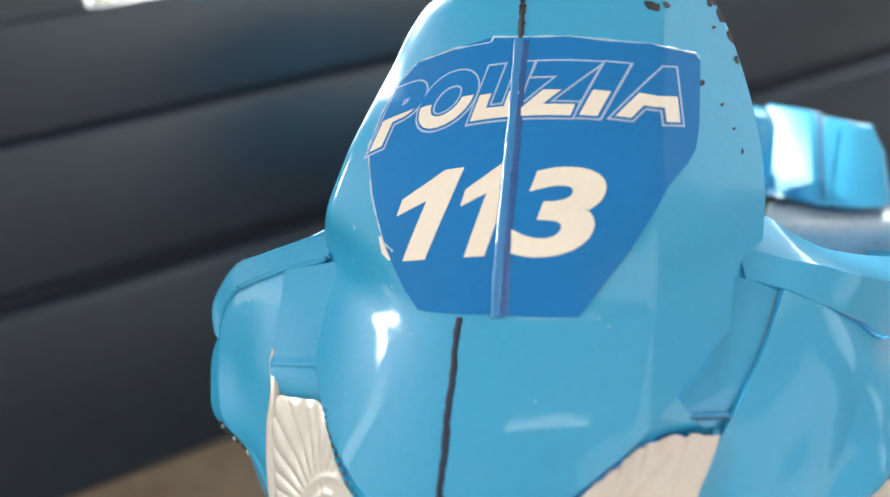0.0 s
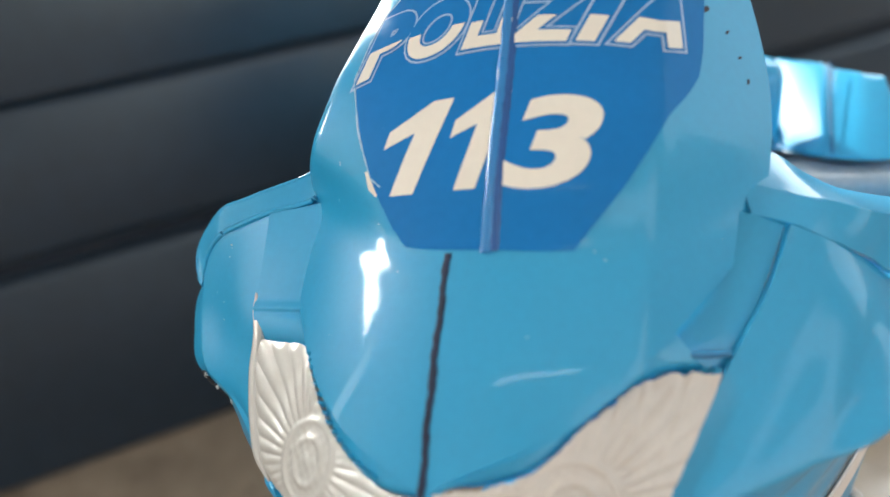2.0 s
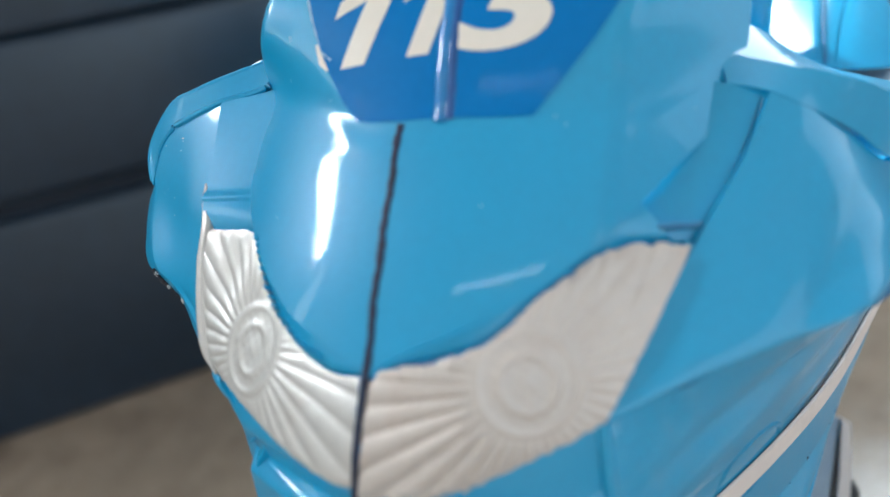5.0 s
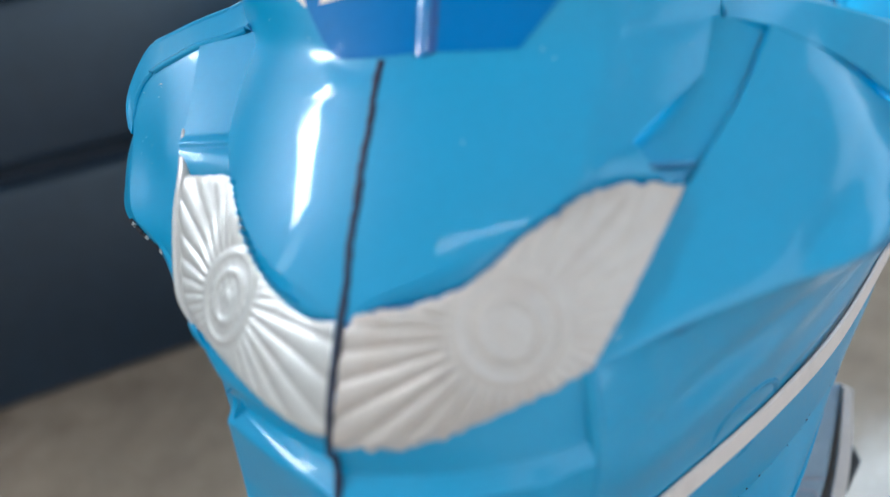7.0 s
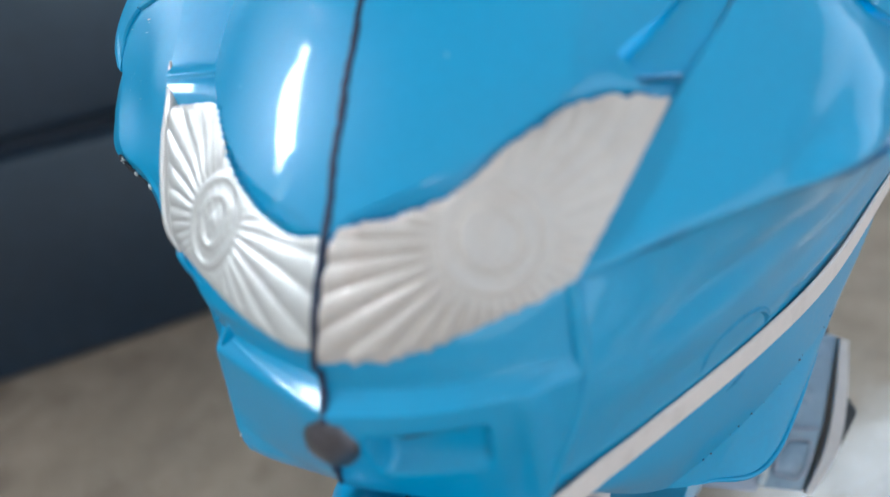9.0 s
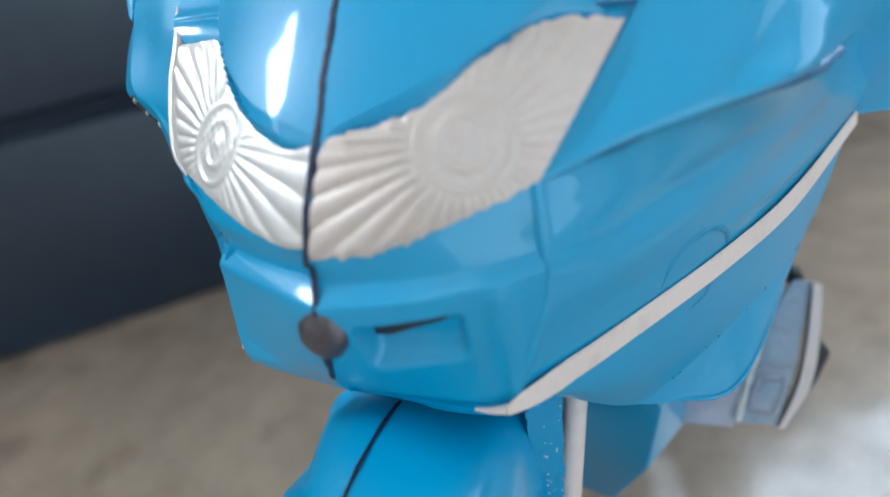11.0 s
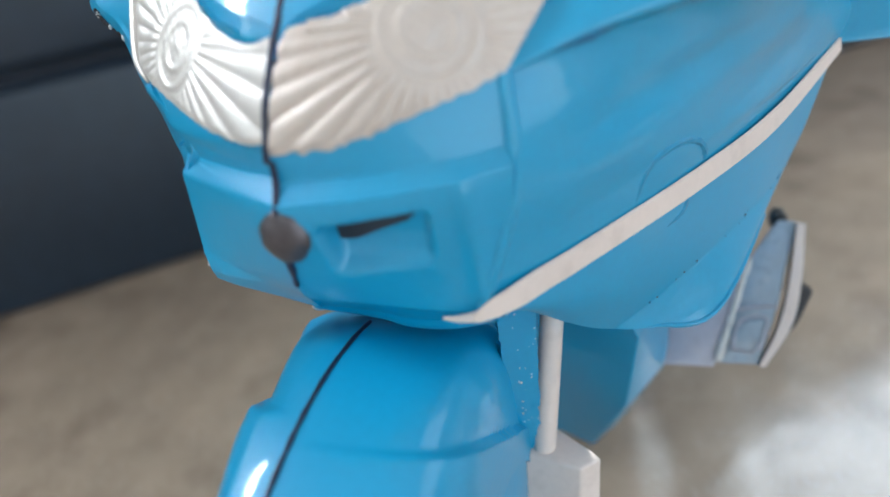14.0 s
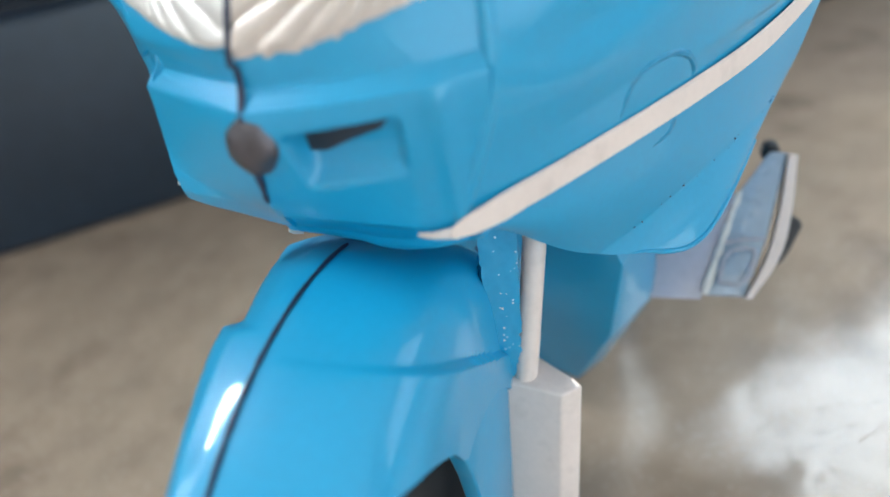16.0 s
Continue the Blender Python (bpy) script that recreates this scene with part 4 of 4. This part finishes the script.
part("cover_edge", tube_bm(spline([(63.6, 74.2, 60.6), (60.0, 64.0, 52.7), (56.8, 54.8, 45.3)], 20), 0.7, 8, 0.6, 0.4, 21), WORN, cyl)
part("cover_edge", tube_bm(spline([(59.8, 64.0, 52.7), (63.8, 64.9, 53.4), (69.0, 65.4, 53.7)], 12), 0.4, 8, 0.6, 0.4, 22), HAZE, cyl)
WINDOW = [(59.6, 57.0, 47.3), (64.6, 57.0, 47.3), (67.0, 62.8, 51.8), (61.6, 62.4, 51.4)]
part("cover_window", prism_bm(WINDOW, behind(WINDOW, 0, 1.6, -1.2), 0.3), SMOKE, cyl, "sunken grey panel")
frame_line = [tuple(np.array(p) + (0, -0.5, 0.4)) for p in WINDOW + WINDOW[:1]]
part("cover_edge", tube_bm(spline(frame_line, 40), 0.34, 8, 0.6, 0.5, 23), HAZE, cyl)
BARREL = [(43.4, 53.6, 43.8), (56.2, 54.0, 44.0), (62.7, 74.4, 59.7), (57.0, 67.7, 54.5), (46.1, 63.5, 51.3)]
part("cylinder_barrel", prism_bm(BARREL, behind(BARREL, 0, 16, -8), 0.6), HAZE, bike, "mauve-grey plastic cylinder barrel")
part("foot_rest", prism_bm([(69.5, 63, 44), (74, 66, 48), (77.6, 72, 54), (73, 74, 56)], [(70, 72, 38), (75, 75, 42), (79, 81, 48), (74, 83, 50)], 1.5), RUBBER, bike, "black rubber foot rest")
part("foot_rest", prism_bm([(68.5, 86, 62), (73.0, 86, 62), (72.0, 86, 65.8), (69.0, 86, 65.8)], [(68.5, 92, 60), (73.0, 92, 60), (72.0, 92, 64.8), (69.0, 92, 64.8)], 1.2), RUBBER, bike, "black rubber knob")

# rounded mirror housing on its arm behind the screen
def mirror_bm():
    """Two leaning faces with a step between them, round at the outer end."""
    low = [(56.6, 126.0, 138.0), (65.0, 110.2, 141.0), (66.2, 111.2, 140.6), (72.0, 109.7, 140.0), (77, 109.8, 140.0), (81, 111, 140.2), (83, 124, 139), (56, 124, 139)]
    top = [(57.8, 148.0, 156.0), (68.4, 139.8, 156.2), (70.0, 138.0, 155.2), (75.0, 131.8, 155.4), (78.4, 129.2, 153.5), (81.6, 124.1, 150.0), (83, 136, 146), (59, 152, 153)]
    bm = prism_bm(low, top, 0)
    bmesh.ops.bevel(bm, geom=bm.edges[:], offset=1.5 * MM, segments=4, affect="EDGES", profile=0.5)
    return bm


part("mirror_lobe", box_bm((44, 114, 142.5), (56.0, 128, 162.6), 4.5), PAINT, bike, "small rounded blue lobe beside the mirror")
mirror = part("mirror_housing", mirror_bm(), PAINT, bike, "rounded blue mirror housing")
part("seam", tube_bm([(66.4 + 2.2 * k, 110.9 + 23.6 * k, 140.8 + 16.4 * k) for k in np.linspace(0.05, 0.98, 14)], 0.4, 8, 0.6, 0.2, 9), GROOVE_SHADE_CHIP, mirror)
part("mirror_arm", prism_bm([(54, 106, 120), (86, 106, 120), (84, 106, 138), (56, 106, 138)],
                            [(56, 124, 120), (86, 124, 120), (84, 124, 138), (56, 124, 138)], 3), SMOKE, bike, "dark grey arm")

# ---- the sticker ----
STICKER_EDGE = [(2.7, 196.1), (2.4, 195.4), (-4.1, 194.8), (-10.8, 193.1), (-14.4, 190.0), (-16.6, 186.4), (-18.0, 182.2), (-16.3, 176.3), (-13.6, 169.8), (-11.6, 168.6), (-11.8, 166.4), (-9.6, 163.4), (-7.3, 161.3),
                (5.5, 161.8), (17.3, 161.2), (24.3, 168.3), (29.4, 174.3), (32.4, 176.2), (33.7, 177.6), (34.3, 180.4), (34.6, 188.6), (33.9, 189.6), (27.4, 192.5), (14.6, 195.2)]


def cut_fine(bm, step):
    """Cut a flat mesh (x, z in mm) into narrow strips so that it can follow a curve."""
    for axis in (0, 2):
        vals = [v.co[axis] for v in bm.verts]
        for c in np.arange(math.floor(min(vals)) + 0.31, max(vals), step):
            co, no = [0, 0, 0], [0, 0, 0]
            co[axis], no[axis] = float(c), 1.0
            bmesh.ops.bisect_plane(bm, geom=bm.verts[:] + bm.edges[:] + bm.faces[:], dist=1e-5, plane_co=co, plane_no=no)


def lay_on_cowl(bm, off):
    for v in bm.verts:
        v.co = Vector([float(c) for c in cowl_point(v.co.x, v.co.z, off)]) * MM


def sticker_bm():
    bm = bmesh.new()
    bm.faces.new([bm.verts.new((x, 0, z)) for x, z in STICKER_EDGE])
    bmesh.ops.triangulate(bm, faces=bm.faces[:])
    cut_fine(bm, 1.6)
    lay_on_cowl(bm, 0.16)
    edges = [e for e in bm.edges if e.is_boundary]
    got = bmesh.ops.extrude_edge_only(bm, edges=edges)
    for v in got["geom"]:
        if isinstance(v, bmesh.types.BMVert):
            v.co.y += 0.35 * MM
    bmesh.ops.recalc_face_normals(bm, faces=bm.faces)
    return bm


sticker = part("sticker", sticker_bm(), STICKER, cowl, "blue police sticker with cream lettering")
# highlight painted as a pale line on the sticker's top and left edge
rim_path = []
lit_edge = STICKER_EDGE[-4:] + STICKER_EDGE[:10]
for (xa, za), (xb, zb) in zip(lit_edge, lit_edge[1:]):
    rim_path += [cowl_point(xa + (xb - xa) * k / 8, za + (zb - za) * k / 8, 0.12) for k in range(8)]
torn = [(-14.6, 170.6), (-13.4, 170.9), (-12.6, 169.6), (-11.9, 168.0), (-12.7, 167.3), (-14.0, 168.2)]
bm = bmesh.new()
bm.faces.new([bm.verts.new((x, 0, z)) for x, z in torn])
lay_on_cowl(bm, 0.14)
part("torn_paper", bm, LETTER, sticker, "torn cream paper at the sticker's corner")
part("sticker_rim", tube_bm(rim_path, 0.16, 6, 1, 0.6, 11), EDGE, sticker, "pale line, painted highlight on the sticker's edge")


def text_bm(body, height, width, offset, shear):
    """Built-in font lettering in the x-z plane (mm), scaled to height and width."""
    c = bpy.data.curves.new("lettering", "FONT")
    c.body, c.size, c.offset, c.shear, c.resolution_u = body, 1.0, 0.0, shear, 6
    ob = new("lettering", c)
    bpy.context.view_layer.update()
    dims = [p[0] for p in ob.bound_box], [p[1] for p in ob.bound_box]
    x0, x1, y0, y1 = min(dims[0]), max(dims[0]), min(dims[1]), max(dims[1])
    c.offset = offset
    bpy.context.view_layer.update()
    me = bpy.data.meshes.new_from_object(ob.evaluated_get(bpy.context.evaluated_depsgraph_get()))
    bm = bmesh.new()
    bm.from_mesh(me)
    bpy.data.objects.remove(ob)
    bpy.data.meshes.remove(me)
    bpy.data.curves.remove(c)
    for v in bm.verts:
        v.co = Vector(((v.co.x - x0) / (x1 - x0) * width, 0, (v.co.y - y0) / (y1 - y0) * height))
    return bm


def lettering(name, body, x0, width, height, base, bend, mid, offset, shear, mat, off, label, low=None, step=1.4):
    bm = text_bm(body, height, width, offset, shear)
    if low is not None:
        bmesh.ops.bisect_plane(bm, geom=bm.verts[:] + bm.edges[:] + bm.faces[:], dist=1e-5, plane_co=(0, 0, low), plane_no=(0, 0, 1), clear_outer=True)
    cut_fine(bm, step)
    for v in bm.verts:
        x = x0 + v.co.x
        v.co = Vector((x, 0, base - bend * (x - mid) ** 2 + v.co.z))
    lay_on_cowl(bm, off)
    return part(name, bm, mat, sticker, label)


# the word, letter by letter: x, width, how far it is lifted off the base line
WORD = [("P", -16.9, 7.6, 0.4), ("O", -8.9, 8.8, 0.2), ("L", 0.2, 4.8, 0.0), ("I", 5.0, 3.6, 0.0), ("Z", 7.4, 10.6, 0.0), ("I", 17.4, 5.2, 0.1), ("A", 22.8, 8.0, 0.3)]
for name, grow, mat, off, label, low in (("letter_outline", 0.092, OUTLINE, 0.22, "pale blue outline of a letter", None),
                                         ("letter_body", 0.066, STICKER, 0.28, "blue body of a letter", None),
                                         ("letter_fill", 0.036, LETTER, 0.34, "cream lower half of a letter", 2.9)):
    for k, (body, x0, width, lift) in enumerate(WORD):
        lettering(name, body, x0, width, 6.0, 185.7 + lift, 0.0072, 7.0, grow, 0.35, mat, off + 0.006 * k, label, low=low)


def one_bm(wide):
    """A bold slanted figure one with a flag."""
    bm = bmesh.new()
    for pts in (((1.3, 0.0), (5.2, 0.1), (10.7, 11.0), (7.6, 10.9), (4.9, 7.4)), ((4.9, 7.4), (7.6, 10.9), (4.2, 9.4), (0.8, 8.0), (0.0, 6.0))):
        bm.faces.new([bm.verts.new((x * wide, 0, z)) for x, z in pts])
    bmesh.ops.remove_doubles(bm, verts=bm.verts[:], dist=1e-4)
    return bm


def digit(bm, x0, base):
    cut_fine(bm, 1.4)
    for v in bm.verts:
        x = x0 + v.co.x
        v.co = Vector((x, 0, base - 0.004 * (x - 5) ** 2 + v.co.z))
    lay_on_cowl(bm, 0.26)
    return part("digit", bm, LETTER, sticker, "cream figure")


digit(one_bm(1.0), -11.4, 168.5)
digit(one_bm(0.82), -0.9, 168.8)
digit(text_bm("3", 9.4, 12.6, 0.035, 0.22), 7.3, 169.3)

# fold of the sticker over the joint, and the joint above it
fold = [cowl_point(np.interp(z, [161, 196], [5.2, 7.0]), z, 0.0) for z in np.linspace(195.4, 161.4, 50)]
# dark strip paints the shaded side of the fold
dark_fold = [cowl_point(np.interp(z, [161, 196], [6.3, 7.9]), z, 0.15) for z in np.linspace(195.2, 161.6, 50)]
part("sticker_fold_shade", tube_bm(dark_fold, 0.75, 8, 0.35, 0.12, 32), FOLD_SHADE, sticker, "dark strip, painted shading of the sticker's fold")
part("sticker_fold", tube_bm(fold, 0.9, 10, 0.7, 0.1, 31), FOLD, sticker, "raised fold in the sticker")
part("seam", tube_bm([cowl_point(7.2 + 0.02 * (z - 196), z, 0.0) for z in np.linspace(202, 195.6, 24)], 0.5, 8, 0.8, 0.3, 33), CHIP, cowl, "bare rough joint")

# chipped paint
def chip(x, z, w, h, turn, seed):
    rng = np.random.RandomState(seed)
    bm = bmesh.new()
    pts = []
    for k in range(14):
        a = 2 * math.pi * k / 14
        r = 0.6 + 0.8 * rng.rand()
        dx, dz = w * r * math.cos(a), h * r * math.sin(a)
        pts.append((x + dx * math.cos(turn) - dz * math.sin(turn), z + dx * math.sin(turn) + dz * math.cos(turn)))
    bm.faces.new([bm.verts.new((px, 0, pz)) for px, pz in pts])
    bmesh.ops.triangulate(bm, faces=bm.faces[:])
    lay_on_cowl(bm, 0.07)
    return part("paint_chip", bm, CHIP, cowl)


for k, (x, z, w, h, turn) in enumerate(((27.4, 197.6, 1.3, 0.5, -0.5), (29.6, 197.2, 0.7, 0.4, -0.8), (36.4, 196.6, 1.5, 0.6, -1.0), (38.2, 193.6, 1.5, 0.4, -1.1),
                                        (39.6, 190.5, 1.1, 0.3, -1.2), (40.6, 187.2, 0.7, 0.3, -1.2), (34.9, 185.5, 0.35, 0.45, 0), (38.0, 181.8, 0.25, 0.25, 0),
                                        (39.8, 178.2, 0.25, 0.2, 0), (41.0, 175.0, 0.2, 0.3, 0), (37.0, 192.4, 0.3, 0.25, 0))):
    chip(x, z, w, h, turn, 40 + k)


# chips along the outer edge of the left flange
flange_edge = spline([(-52.0, 33.4, 146.4), (-50.8, 29.6, 143.8), (-48.0, 25.2, 141.2), (-45.6, 24.4, 137.6), (-41.8, 22.8, 135.6), (-37.0, 19.6, 132.2), (-32.6, 16.4, 129.0)], 60)
rng = random.Random(21)
for k in range(22):
    c = flange_edge[min(59, 24 + int(abs(rng.gauss(0, 11))))]
    bm = bmesh.new()
    bmesh.ops.create_icosphere(bm, subdivisions=2, radius=1.0)
    size = rng.uniform(0.12, 0.34)
    for v in bm.verts:
        q = v.co * (size * (1 + 0.5 * noise.noise(v.co * 1.7 + Vector((k, 0, 0)))))
        v.co = Vector((float(c[0]) + 0.4 + q.x, float(c[1]) + q.y, float(c[2]) + q.z * 1.6)) * MM
    part("paint_chip", bm, CHIP if k % 5 else WORN, bike)

# specks and small scratches on the left panel
LEFT = surface(LEFT_FACE, 40, 70)
rng = random.Random(77)
for k in range(9):
    c = LEFT[rng.randrange(4, 34), rng.randrange(16, 38)]
    bm = bmesh.new()
    bmesh.ops.create_icosphere(bm, subdivisions=1, radius=1.0)
    r, long = rng.uniform(0.06, 0.13), rng.choice((1.0, 1.0, 3.0))
    for v in bm.verts:
        v.co = Vector((float(c[0]) + v.co.x * r * long, float(c[1]) + v.co.y * r - 0.02, float(c[2]) + v.co.z * r)) * MM
    part("paint_speck", bm, EDGE if k % 4 else WORN, bike)

# worn spots along the belly fold
rng = random.Random(5)
for k in range(16):
    y = rng.uniform(28, 60)
    z = float(np.interp(y, [20, 24.6, 33, 44, 55, 66], [74, 79.2, 83, 87, 89.4, 92])) + rng.uniform(-0.5, 0.4)
    bm = bmesh.new()
    bmesh.ops.create_icosphere(bm, subdivisions=1, radius=rng.uniform(0.1, 0.28) * MM)
    bmesh.ops.translate(bm, verts=bm.verts, vec=Vector([float(c) for c in on_low(y, z, 0.0)]) * MM)
    part("paint_chip", bm, GROOVE_SHADE_CHIP if k % 3 else CHIP, right_low)

# tiny pale specks of dust in the paint
def speck(x, z, r, seed):
    bm = bmesh.new()
    bmesh.ops.create_icosphere(bm, subdivisions=1, radius=r * MM)
    c = cowl_point(x, z, 0.02)
    for v in bm.verts:
        v.co = v.co + Vector([float(k) for k in c]) * MM
    return part("paint_speck", bm, EDGE, cowl)


rng = random.Random(8)
for k in range(16):
    z = rng.uniform(146, 198)
    x = rng.uniform(-22, -8) if k % 3 else rng.uniform(10, 38)
    if np.interp(-z, [-q for q in COWL_Z], COWL_L) + 2 < x < np.interp(-z, [-q for q in COWL_Z], COWL_R) - 2:
        speck(x, z, rng.uniform(0.08, 0.18), k)
